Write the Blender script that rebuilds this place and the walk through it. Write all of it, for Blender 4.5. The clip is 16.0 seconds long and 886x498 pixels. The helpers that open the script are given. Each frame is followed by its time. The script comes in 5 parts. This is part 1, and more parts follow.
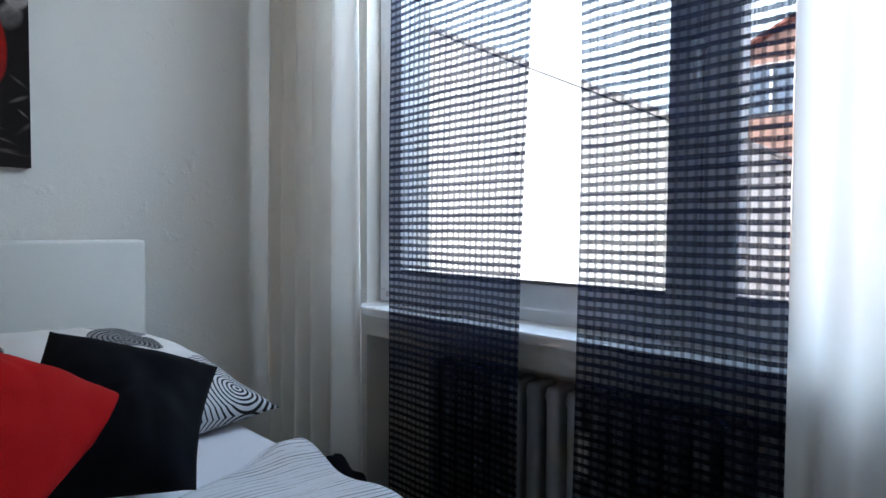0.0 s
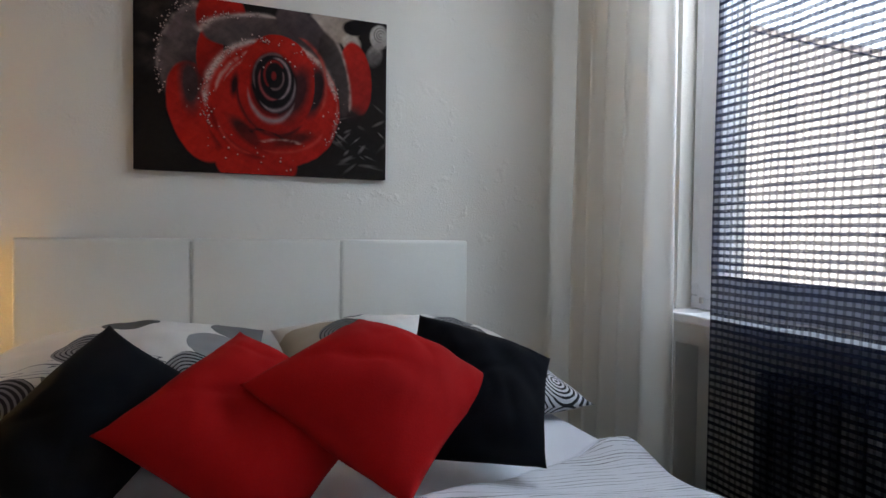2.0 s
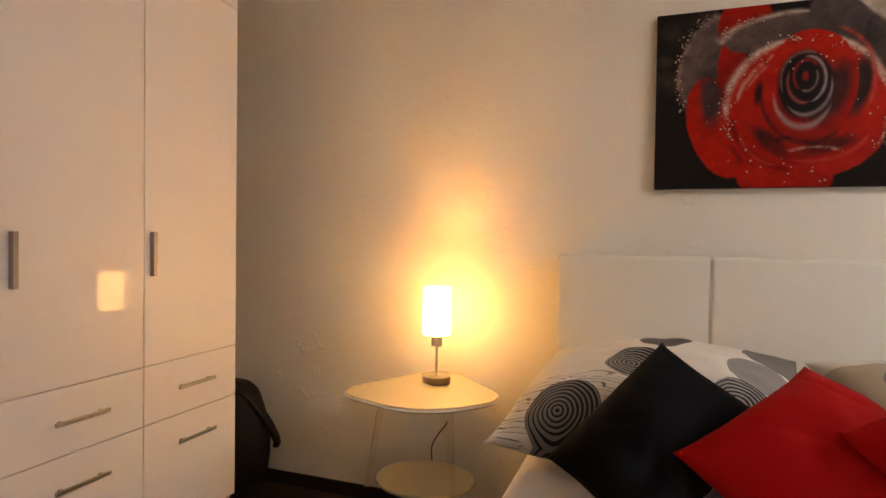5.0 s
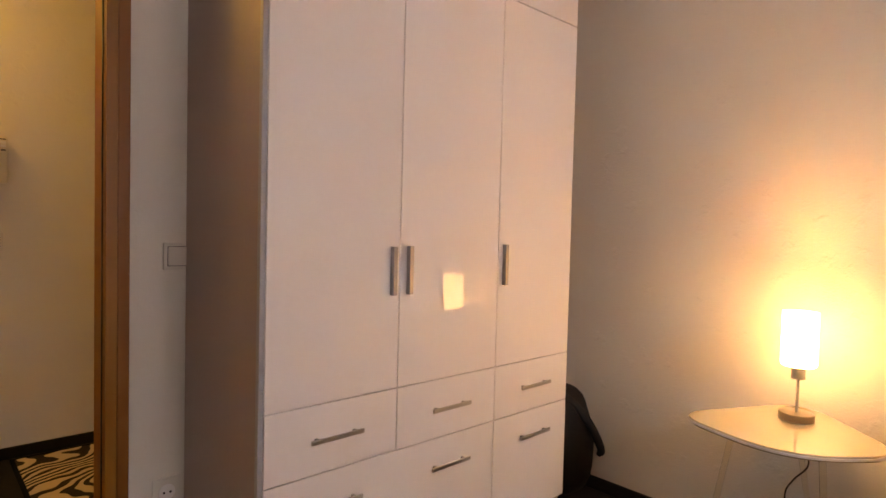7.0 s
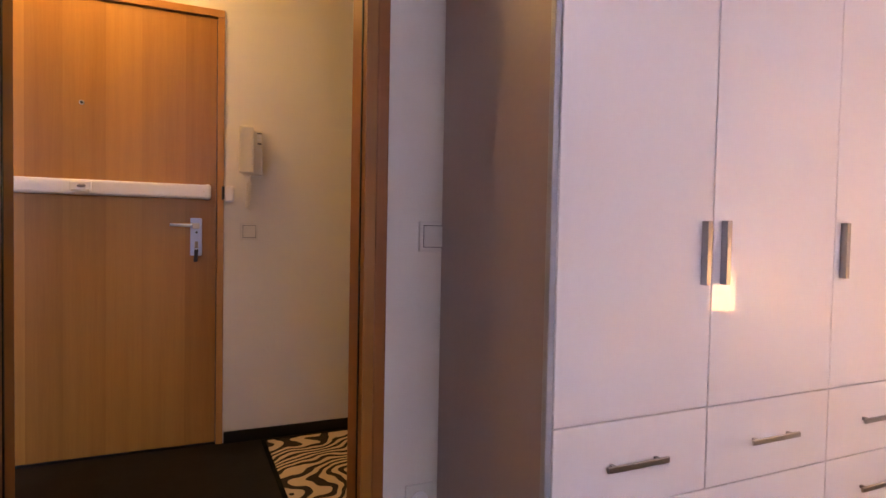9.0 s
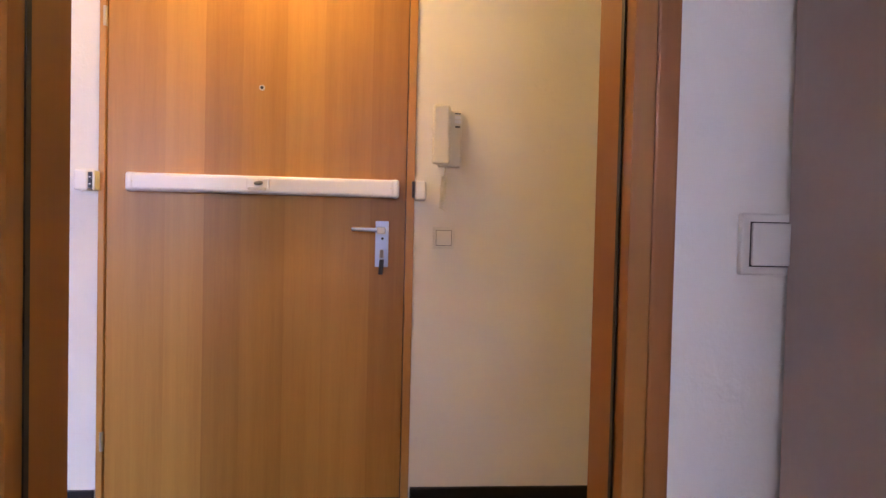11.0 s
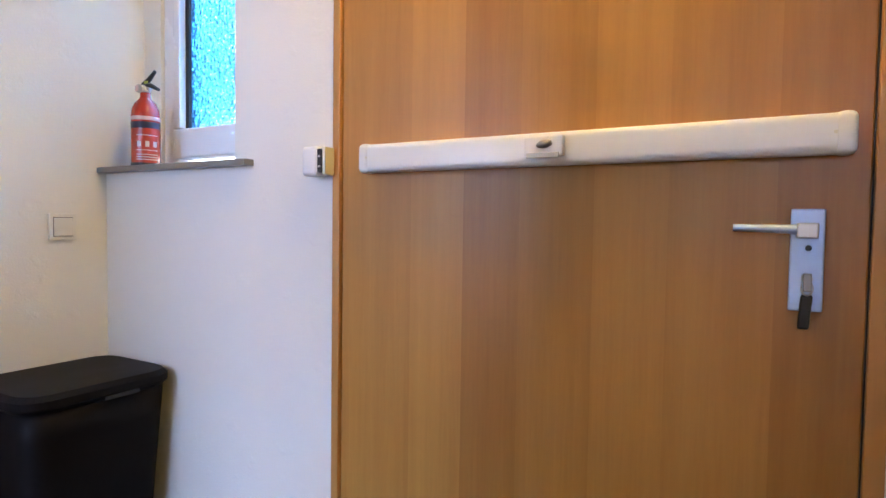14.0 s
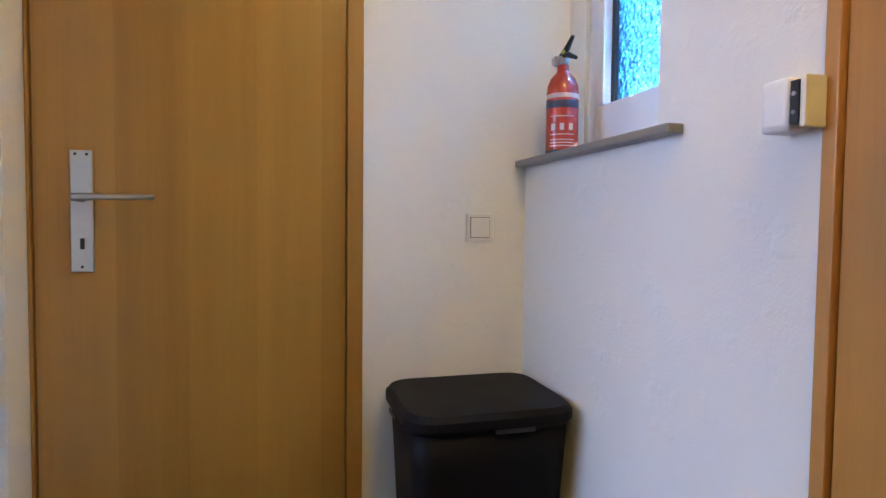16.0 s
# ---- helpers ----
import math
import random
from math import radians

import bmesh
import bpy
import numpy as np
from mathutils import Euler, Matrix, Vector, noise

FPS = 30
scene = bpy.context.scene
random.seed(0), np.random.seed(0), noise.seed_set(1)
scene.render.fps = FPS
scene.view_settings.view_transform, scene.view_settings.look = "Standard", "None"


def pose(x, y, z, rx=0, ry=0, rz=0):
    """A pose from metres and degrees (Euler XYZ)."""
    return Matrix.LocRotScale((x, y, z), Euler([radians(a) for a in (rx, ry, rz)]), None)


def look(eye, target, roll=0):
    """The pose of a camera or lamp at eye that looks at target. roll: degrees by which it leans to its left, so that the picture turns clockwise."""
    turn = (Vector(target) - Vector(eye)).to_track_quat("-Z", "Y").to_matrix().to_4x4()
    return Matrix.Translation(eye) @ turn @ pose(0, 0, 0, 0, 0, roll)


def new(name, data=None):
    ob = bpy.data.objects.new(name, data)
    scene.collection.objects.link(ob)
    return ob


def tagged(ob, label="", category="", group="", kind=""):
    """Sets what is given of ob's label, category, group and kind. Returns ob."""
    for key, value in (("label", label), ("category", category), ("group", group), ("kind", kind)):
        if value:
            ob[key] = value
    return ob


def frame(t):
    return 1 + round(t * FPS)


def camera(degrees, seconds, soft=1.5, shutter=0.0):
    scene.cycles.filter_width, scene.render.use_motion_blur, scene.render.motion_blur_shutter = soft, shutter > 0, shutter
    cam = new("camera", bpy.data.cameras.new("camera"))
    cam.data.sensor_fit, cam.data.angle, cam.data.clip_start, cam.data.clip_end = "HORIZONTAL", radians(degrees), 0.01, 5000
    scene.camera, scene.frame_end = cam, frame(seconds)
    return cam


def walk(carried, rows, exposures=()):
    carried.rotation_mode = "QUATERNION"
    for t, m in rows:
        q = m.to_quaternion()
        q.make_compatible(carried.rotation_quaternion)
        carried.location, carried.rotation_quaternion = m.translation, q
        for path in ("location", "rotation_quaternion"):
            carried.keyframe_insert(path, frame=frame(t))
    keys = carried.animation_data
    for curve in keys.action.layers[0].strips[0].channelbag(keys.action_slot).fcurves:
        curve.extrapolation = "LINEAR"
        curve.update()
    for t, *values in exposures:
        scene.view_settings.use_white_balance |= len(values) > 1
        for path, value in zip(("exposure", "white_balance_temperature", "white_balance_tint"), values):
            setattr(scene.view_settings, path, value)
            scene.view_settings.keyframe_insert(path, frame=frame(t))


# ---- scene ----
cam = camera(74.7, 16.0)
PATH = [
    (0, (0.792, 1.168, 1.058), (2.219, 2.567, 0.988), 0.3),
    (0.5, (0.744, 1.182, 1.052), (1.948, 2.778, 0.999), 0.5),
    (1, (0.678, 1.202, 1.039), (1.714, 2.912, 0.995), 1.1),
    (1.5, (0.637, 1.216, 1.042), (1.51, 3.015, 0.993), 0.9),
    (2, (0.604, 1.234, 1.044), (1.328, 3.097, 0.989), 0.7),
    (2.5, (0.559, 1.247, 1.044), (1.173, 3.15, 0.993), 0.8),
    (3, (0.538, 1.271, 1.039), (0.927, 3.232, 0.991), 0.5),
    (3.5, (0.499, 1.279, 1.042), (0.623, 3.275, 0.998), 0.6),
    (4, (0.453, 1.278, 1.052), (0.268, 3.269, 1.008), 0.6),
    (4.5, (0.407, 1.276, 1.058), (-0.052, 3.222, 1.017), 0.7),
    (6.8, (0.214, 1.157, 1.119), (-1.175, 2.594, 1.053), 1.3),
    (7, (0.2, 1.148, 1.121), (-1.268, 2.505, 1.051), 1.4),
    (7.5, (0.156, 1.128, 1.109), (-1.464, 2.299, 1.047), 1.1),
    (8, (0.061, 1.118, 1.089), (-1.678, 2.104, 1.024), 1.1),
    (8.5, (-0.073, 1.117, 1.067), (-1.857, 2.017, 0.999), 1.0),
    (9, (-0.201, 1.127, 1.034), (-2.022, 1.953, 0.97), 1.1),
    (9.5, (-0.369, 1.181, 1.03), (-2.271, 1.797, 0.959), 0.7),
    (10, (-0.534, 1.189, 1.027), (-2.488, 1.61, 0.955), 0.9),
    (12.3, (-1.41, 1.354, 1.012), (-3.409, 1.322, 0.954), 1.5),
    (12.5, (-1.477, 1.33, 1.015), (-3.475, 1.278, 0.94), 1.5),
    (13, (-1.662, 1.279, 1.021), (-3.644, 1.022, 0.942), 0.9),
    (13.5, (-1.829, 1.234, 1.046), (-3.743, 0.665, 0.936), 0.4),
    (13.7, (-1.878, 1.2, 1.036), (-3.748, 0.492, 0.947), 0.6),
    (14, (-1.962, 1.143, 1.034), (-3.702, 0.158, 0.95), 0.8),
    (14.2, (-1.998, 1.107, 1.032), (-3.645, -0.023, 0.948), 0.8),
    (14.5, (-2.124, 1.07, 1.022), (-3.6, -0.278, 0.953), 0.9),
    (15, (-2.232, 1.002, 1.021), (-3.396, -0.622, 0.949), 0.5),
    (15.5, (-2.32, 0.92, 1.013), (-3.177, -0.885, 0.937), 0.6),
    (16, (-2.403, 0.787, 1.02), (-2.952, -1.134, 0.933), 0.6),
]
EXPOSURES = [(0.0, 2.08, 6000, 8), (1.5, 2.1, 6500, 11), (2.5, 2.2, 7000, 13), (3.5, 2.36, 9000, 18), (4.5, 2.55, 10800, 24), (7.0, 2.88, 9100, 31), (8.0, 2.95, 8200, 38), (10.0, 3.45, 6000, 47), (12.4, 4.12, 6000, 15), (13.5, 3.82, 5500, 17), (14.5, 3.72, 5300, 19), (16.0, 3.5, 5300, 18)]
walk(cam, [(t, look(eye, target, roll)) for t, eye, target, roll in PATH], EXPOSURES)

# world, sun
world = bpy.data.worlds.new("sky_world")
scene.world = world
world.use_nodes = True
wn = world.node_tree
sky = wn.nodes.new("ShaderNodeTexSky")
sky.sky_type = 'NISHITA'
sky.sun_disc = False
sky.sun_elevation = radians(48)
sky.sun_rotation = radians(255)
sky.dust_density = 3.0
wn.nodes["Background"].inputs["Strength"].default_value = 0.15
wn.links.new(sky.outputs[0], wn.nodes["Background"].inputs["Color"])
sun = new("sun", bpy.data.lights.new("sun", 'SUN'))
sun.data.energy, sun.data.angle, sun.data.color = 1.7, radians(0.5), (1.0, 0.97, 0.93)
sun.matrix_world = look((0, 0, 0), (math.cos(radians(12)), math.sin(radians(12)) * 0.8, -1.05))
BULB_POWER = 92.0
LAMP_POWER, HALL_POWER, HALL_FILL_POWER, WINDOW_POWER, SIDE_POWER = 4.4, 6.9, 4.0, 3.1, 2.4


# ---------------------------------------------------------------- materials
def material(name):
    m = bpy.data.materials.new(name)
    m.use_nodes = True
    nt = m.node_tree
    return m, nt, nt.nodes["Principled BSDF"]


def node(nt, kind, ins=None, **props):
    n = nt.nodes.new("ShaderNode" + kind)
    for k, v in props.items():
        if k == "operation":
            n.operation = v
        elif k == "data_type":
            n.data_type = v
        elif k == "blend_type":
            n.blend_type = v
        elif k == "noise_dimensions":
            n.noise_dimensions = v
        elif k == "attribute_name":
            n.attribute_name = v
    for k, v in (ins or {}).items():
        if isinstance(v, bpy.types.NodeSocket):
            nt.links.new(v, n.inputs[k])
        else:
            n.inputs[k].default_value = v
    return n


def calc(nt, op, a, b=0.0):
    n = node(nt, "Math", {0: a, 1: b}, operation=op)
    return n.outputs[0]


def coords(nt, scale=(1, 1, 1), kind="Object"):
    tc = nt.nodes.new("ShaderNodeTexCoord")
    mp = node(nt, "Mapping", {"Vector": tc.outputs[kind], "Scale": scale})
    return mp.outputs[0]


def mixcol(nt, f, a, b):
    n = node(nt, "Mix", data_type='RGBA')
    for i, v in ((0, f), (6, a), (7, b)):
        if isinstance(v, bpy.types.NodeSocket):
            nt.links.new(v, n.inputs[i])
        else:
            n.inputs[i].default_value = v if i == 0 else (*v[:3], 1)
    return n.outputs[2]


def ramp(nt, fac, stops):
    n = nt.nodes.new("ShaderNodeValToRGB")
    nt.links.new(fac, n.inputs[0])
    els = n.color_ramp.elements
    while len(els) < len(stops):
        els.new(0.5)
    for e, (p, c) in zip(els, stops):
        e.position, e.color = p, (*c, 1)
    return n.outputs[0]


def noise_fac(nt, vec, scale, detail=4, rough=0.55):
    return node(nt, "TexNoise", {"Vector": vec, "Scale": scale, "Detail": detail, "Roughness": rough}).outputs[0]


def bump(nt, bsdf, height, strength, distance=0.01):
    b = node(nt, "Bump", {"Height": height, "Strength": strength, "Distance": distance})
    nt.links.new(b.outputs[0], bsdf.inputs["Normal"])


def surface(name, color, rough=0.6, metal=0.0, vary=0.06, scale=3.0, grain=60.0, relief=0.1, coat=0.0, sheen=0.0, distance=0.005, spec=0.5, coat_rough=0.08):
    """Plain surface with large blotches, fine grain and a little relief."""
    m, nt, b = material(name)
    v = coords(nt)
    big, fine = noise_fac(nt, v, scale, 3), noise_fac(nt, v, grain, 5)
    both = calc(nt, 'ADD', calc(nt, 'MULTIPLY', big, 0.6), calc(nt, 'MULTIPLY', fine, 0.4))
    dark, light = [c * (1 - vary) for c in color], [min(1, c * (1 + vary)) for c in color]
    nt.links.new(ramp(nt, both, [(0.3, dark), (0.7, light)]), b.inputs["Base Color"])
    r = node(nt, "MapRange", {0: big, 1: 0.3, 2: 0.7, 3: max(0.02, rough - 0.05), 4: min(1, rough + 0.05)})
    nt.links.new(r.outputs[0], b.inputs["Roughness"])
    b.inputs["Metallic"].default_value = metal
    b.inputs["Coat Weight"].default_value = coat
    b.inputs["Coat Roughness"].default_value = coat_rough
    b.inputs["Specular IOR Level"].default_value = spec
    b.inputs["Sheen Weight"].default_value = sheen
    if relief:
        bump(nt, b, fine, relief, distance)
    return m


def plaster(name, color, depth=0.42):
    m, nt, b = material(name)
    v = coords(nt)
    big, mid, fine = noise_fac(nt, v, 1.3, 3), noise_fac(nt, v, 14, 4), noise_fac(nt, v, 160, 4)
    nt.links.new(ramp(nt, big, [(0.3, [c * 0.95 for c in color]), (0.7, color)]), b.inputs["Base Color"])
    b.inputs["Roughness"].default_value = 0.75
    blobs = node(nt, "MapRange", {0: mid, 1: 0.58, 2: 0.72, 3: 0.0, 4: 1.0}).outputs[0]
    h = calc(nt, 'ADD', calc(nt, 'MULTIPLY', blobs, 0.5), calc(nt, 'MULTIPLY', fine, 0.3))
    bump(nt, b, h, depth, 0.008)
    return m


def beech(name, light, dark, rough=0.38, axis=1, leaves=()):
    """Beech veneer in upright leaves: axis is the local axis across the leaves."""
    m, nt, b = material(name)
    tc = nt.nodes.new("ShaderNodeTexCoord")
    sep = node(nt, "SeparateXYZ", {0: tc.outputs["Object"]})
    across = sep.outputs[axis]
    leaf = calc(nt, 'FLOOR', calc(nt, 'DIVIDE', across, 0.168))
    rnd = node(nt, "TexWhiteNoise", {"W": leaf}, noise_dimensions='1D').outputs[0]
    if leaves:      # leaves of unequal width: (where each begins, its tone)
        first, last = leaves[0][0], leaves[-1][0] + 0.2
        place = node(nt, "MapRange", {0: across, 1: first, 2: last, 3: 0.0, 4: 1.0}).outputs[0]
        rnd = ramp(nt, place, [((a - first) / (last - first), (k, k, k)) for a, k in leaves])
        rnd.node.color_ramp.interpolation = 'CONSTANT'
    s = [14.0, 14.0, 14.0]
    s[axis], s[2] = 30.0, 0.9
    v = node(nt, "Mapping", {"Vector": tc.outputs["Object"], "Scale": s}).outputs[0]
    grain = noise_fac(nt, v, 1.0, 6, 0.6)
    s2 = [160.0, 160.0, 9.0]
    fine = noise_fac(nt, node(nt, "Mapping", {"Vector": tc.outputs["Object"], "Scale": s2}).outputs[0], 1.0, 3)
    s3 = [5.0, 5.0, 5.0]
    s3[axis], s3[2] = 9.0, 0.55
    broad = noise_fac(nt, node(nt, "Mapping", {"Vector": tc.outputs["Object"], "Scale": s3}).outputs[0], 1.0, 3)
    t = calc(nt, 'ADD', calc(nt, 'ADD', calc(nt, 'MULTIPLY', rnd, 0.34 if leaves else 0.2), calc(nt, 'MULTIPLY', grain, 0.26)), calc(nt, 'MULTIPLY', fine, 0.13))
    t = calc(nt, 'ADD', t, calc(nt, 'MULTIPLY', broad, 0.30 if leaves else 0.38))
    nt.links.new(ramp(nt, t, [(0.22, light), (0.78, dark)]), b.inputs["Base Color"])
    b.inputs["Roughness"].default_value = rough
    b.inputs["Specular IOR Level"].default_value = 0.38
    bump(nt, b, fine, 0.06, 0.002)
    return m


def glowing(name, color, strength):
    m, nt, b = material(name)
    b.inputs["Base Color"].default_value = (*color, 1)
    b.inputs["Emission Color"].default_value = (*color, 1)
    b.inputs["Emission Strength"].default_value = strength
    return m


def sheer_check(name):
    """Black sheer cloth: thick bands across, thin ones down, see-through between them."""
    m, nt, b = material(name)
    tc = nt.nodes.new("ShaderNodeTexCoord")
    sep = node(nt, "SeparateXYZ", {0: tc.outputs["UV"]})
    u, v = sep.outputs[0], sep.outputs[1]
    wob = noise_fac(nt, tc.outputs["UV"], 9.0, 2)
    vv = calc(nt, 'ADD', v, calc(nt, 'MULTIPLY', wob, 0.008))
    fv = calc(nt, 'FRACT', calc(nt, 'DIVIDE', vv, 0.0209))
    fu = calc(nt, 'FRACT', calc(nt, 'DIVIDE', u, 0.0203))
    band = node(nt, "MapRange", {0: calc(nt, 'ABSOLUTE', calc(nt, 'SUBTRACT', fv, 0.5)), 1: 0.20, 2: 0.28, 3: 1.0, 4: 0.0}).outputs[0]
    post = node(nt, "MapRange", {0: calc(nt, 'ABSOLUTE', calc(nt, 'SUBTRACT', fu, 0.5)), 1: 0.14, 2: 0.26, 3: 1.0, 4: 0.0}).outputs[0]
    rnd = node(nt, "TexWhiteNoise", {"W": calc(nt, 'FLOOR', calc(nt, 'DIVIDE', u, 0.0035))}, noise_dimensions='1D').outputs[0]
    rnd2 = node(nt, "TexWhiteNoise", {"W": calc(nt, 'FLOOR', calc(nt, 'DIVIDE', vv, 0.004))}, noise_dimensions='1D').outputs[0]
    open_part = calc(nt, 'ADD', 0.54, calc(nt, 'MULTIPLY', post, 0.24))
    cover = calc(nt, 'ADD', calc(nt, 'MULTIPLY', open_part, calc(nt, 'SUBTRACT', 1.0, band)), calc(nt, 'MULTIPLY', band, 0.962))
    cover = calc(nt, 'ADD', cover, calc(nt, 'MULTIPLY', calc(nt, 'SUBTRACT', rnd, 0.5), 0.06))
    cover = calc(nt, 'ADD', cover, calc(nt, 'MULTIPLY', calc(nt, 'SUBTRACT', rnd2, 0.5), 0.06))
    cover = calc(nt, 'MINIMUM', calc(nt, 'MAXIMUM', cover, 0.05), 0.985)
    b.inputs["Base Color"].default_value = (0.004, 0.0045, 0.008, 1)
    b.inputs["Roughness"].default_value = 0.9
    b.inputs["Specular IOR Level"].default_value = 0.05
    tl = node(nt, "BsdfTranslucent", {"Color": (0.014, 0.017, 0.034, 1)})
    body = node(nt, "MixShader", {0: 0.5, 1: b.outputs[0], 2: tl.outputs[0]})
    tr = nt.nodes.new("ShaderNodeBsdfTransparent")
    mx = nt.nodes.new("ShaderNodeMixShader")
    nt.links.new(cover, mx.inputs[0])
    nt.links.new(tr.outputs[0], mx.inputs[1])
    nt.links.new(body.outputs[0], mx.inputs[2])
    nt.links.new(mx.outputs[0], nt.nodes["Material Output"].inputs[0])
    return m


def curtain_cloth(name, color):
    m, nt, b = material(name)
    v = coords(nt)
    fine = noise_fac(nt, v, 300, 2)
    nt.links.new(ramp(nt, noise_fac(nt, v, 4, 3), [(0.3, [c * 0.93 for c in color]), (0.7, color)]), b.inputs["Base Color"])
    b.inputs["Roughness"].default_value = 0.85
    bump(nt, b, fine, 0.1, 0.002)
    tl = node(nt, "BsdfTranslucent", {"Color": (*color, 1)})
    mx = node(nt, "MixShader", {0: 0.62, 1: b.outputs[0], 2: tl.outputs[0]})
    nt.links.new(mx.outputs[0], nt.nodes["Material Output"].inputs[0])
    return m


def clear_glass(name, color=(1, 1, 1), rough=0.0, wave=0.0):
    m, nt, b = material(name)
    b.inputs["Base Color"].default_value = (*color, 1)
    b.inputs["Roughness"].default_value = rough
    b.inputs["Transmission Weight"].default_value = 1.0
    b.inputs["IOR"].default_value = 1.45 if wave else 1.02
    if wave:
        bump(nt, b, node(nt, "TexVoronoi", {"Vector": coords(nt), "Scale": 70.0}).outputs[0], wave, 0.02)
    return m


def striped_linen(name):
    m, nt, b = material(name)
    tc = nt.nodes.new("ShaderNodeTexCoord")
    sep = node(nt, "SeparateXYZ", {0: tc.outputs["UV"]})
    wob = noise_fac(nt, node(nt, "Mapping", {"Vector": tc.outputs["UV"], "Scale": (2.0, 9.0, 1)}).outputs[0], 1.0, 2)
    u = calc(nt, 'ADD', sep.outputs[1], calc(nt, 'MULTIPLY', wob, 0.05))
    cell = calc(nt, 'DIVIDE', u, 0.0135)
    rnd = node(nt, "TexWhiteNoise", {"W": calc(nt, 'FLOOR', cell)}, noise_dimensions='1D').outputs[0]
    d = calc(nt, 'ABSOLUTE', calc(nt, 'SUBTRACT', calc(nt, 'FRACT', cell), 0.5))
    line = calc(nt, 'LESS_THAN', d, calc(nt, 'ADD', 0.025, calc(nt, 'MULTIPLY', rnd, 0.09)))
    dash = noise_fac(nt, node(nt, "Mapping", {"Vector": tc.outputs["UV"], "Scale": (6.0, 120.0, 1)}).outputs[0], 1.0, 2)
    on = calc(nt, 'MULTIPLY', line, calc(nt, 'GREATER_THAN', dash, 0.44))
    nt.links.new(mixcol(nt, on, (0.72, 0.73, 0.77), (0.2, 0.2, 0.21)), b.inputs["Base Color"])
    b.inputs["Roughness"].default_value = 0.85
    bump(nt, b, noise_fac(nt, coords(nt), 220, 3), 0.12, 0.002)
    return m


def ringed_linen(name, circles, ground):
    """Pillow linen: circles are (u, v, radius in metres, ringed, grey or colour), later ones on top."""
    m, nt, b = material(name)
    tc = nt.nodes.new("ShaderNodeTexCoord")
    sep = node(nt, "SeparateXYZ", {0: tc.outputs["UV"]})
    u, v = sep.outputs[0], sep.outputs[1]
    wob = noise_fac(nt, node(nt, "Mapping", {"Vector": tc.outputs["UV"], "Scale": (2.5, 14.0, 1)}).outputs[0], 1.0, 2)
    cell = calc(nt, 'FRACT', calc(nt, 'DIVIDE', calc(nt, 'ADD', calc(nt, 'ADD', v, calc(nt, 'MULTIPLY', u, 0.25)), calc(nt, 'MULTIPLY', wob, 0.13)), 0.028))
    fade = noise_fac(nt, node(nt, "Mapping", {"Vector": tc.outputs["UV"], "Scale": (3.0, 40.0, 1)}).outputs[0], 1.0, 2)
    line = calc(nt, 'MULTIPLY', calc(nt, 'LESS_THAN', cell, 0.16), calc(nt, 'LESS_THAN', v, 0.36))
    line = calc(nt, 'MULTIPLY', line, calc(nt, 'GREATER_THAN', fade, 0.42))
    col = mixcol(nt, line, ground, (0.16, 0.16, 0.17))
    for cu, cv, r, ringed, tone in circles:
        du = calc(nt, 'MULTIPLY', calc(nt, 'SUBTRACT', u, cu), 0.76)
        dv = calc(nt, 'MULTIPLY', calc(nt, 'SUBTRACT', v, cv), 0.58)
        d = calc(nt, 'SQRT', calc(nt, 'ADD', calc(nt, 'MULTIPLY', du, du), calc(nt, 'MULTIPLY', dv, dv)))
        inside = calc(nt, 'LESS_THAN', d, r)
        fill = tone if isinstance(tone, tuple) else (tone, tone, tone * 1.03)
        if ringed:
            e = calc(nt, 'SQRT', calc(nt, 'ADD', calc(nt, 'POWER', calc(nt, 'ADD', du, r * 0.12), 2.0), calc(nt, 'POWER', calc(nt, 'ADD', dv, r * 0.08), 2.0)))
            width = node(nt, "MapRange", {0: du, 1: -r * 0.9, 2: r * 0.5, 3: 0.25, 4: 0.6}).outputs[0]
            ring = calc(nt, 'LESS_THAN', calc(nt, 'FRACT', calc(nt, 'DIVIDE', e, 0.0118)), width)
            fill = mixcol(nt, ring, fill, (0.012, 0.012, 0.014))
        col = mixcol(nt, inside, col, fill)
    nt.links.new(col, b.inputs["Base Color"])
    b.inputs["Roughness"].default_value = 0.85
    bump(nt, b, noise_fac(nt, coords(nt), 220, 3), 0.1, 0.002)
    return m


def zebra_pile(name):
    m, nt, b = material(name)
    v = coords(nt)
    warp = node(nt, "TexNoise", {"Vector": v, "Scale": 3.2, "Detail": 1.5})
    sep = node(nt, "SeparateXYZ", {0: v})
    w = calc(nt, 'MULTIPLY', calc(nt, 'SUBTRACT', warp.outputs[0], 0.5), 0.75)
    field = calc(nt, 'ADD', calc(nt, 'ADD', sep.outputs[0], calc(nt, 'MULTIPLY', calc(nt, 'ABSOLUTE', calc(nt, 'SUBTRACT', sep.outputs[1], 0.42)), 0.55)), w)
    s = calc(nt, 'SINE', calc(nt, 'MULTIPLY', field, 92.0))
    on = node(nt, "MapRange", {0: s, 1: -0.05, 2: 0.1, 3: 0.0, 4: 1.0}).outputs[0]
    nt.links.new(mixcol(nt, on, (0.62, 0.5, 0.33), (0.02, 0.012, 0.009)), b.inputs["Base Color"])
    b.inputs["Roughness"].default_value = 0.95
    bump(nt, b, noise_fac(nt, v, 400, 3), 0.4, 0.004)
    return m


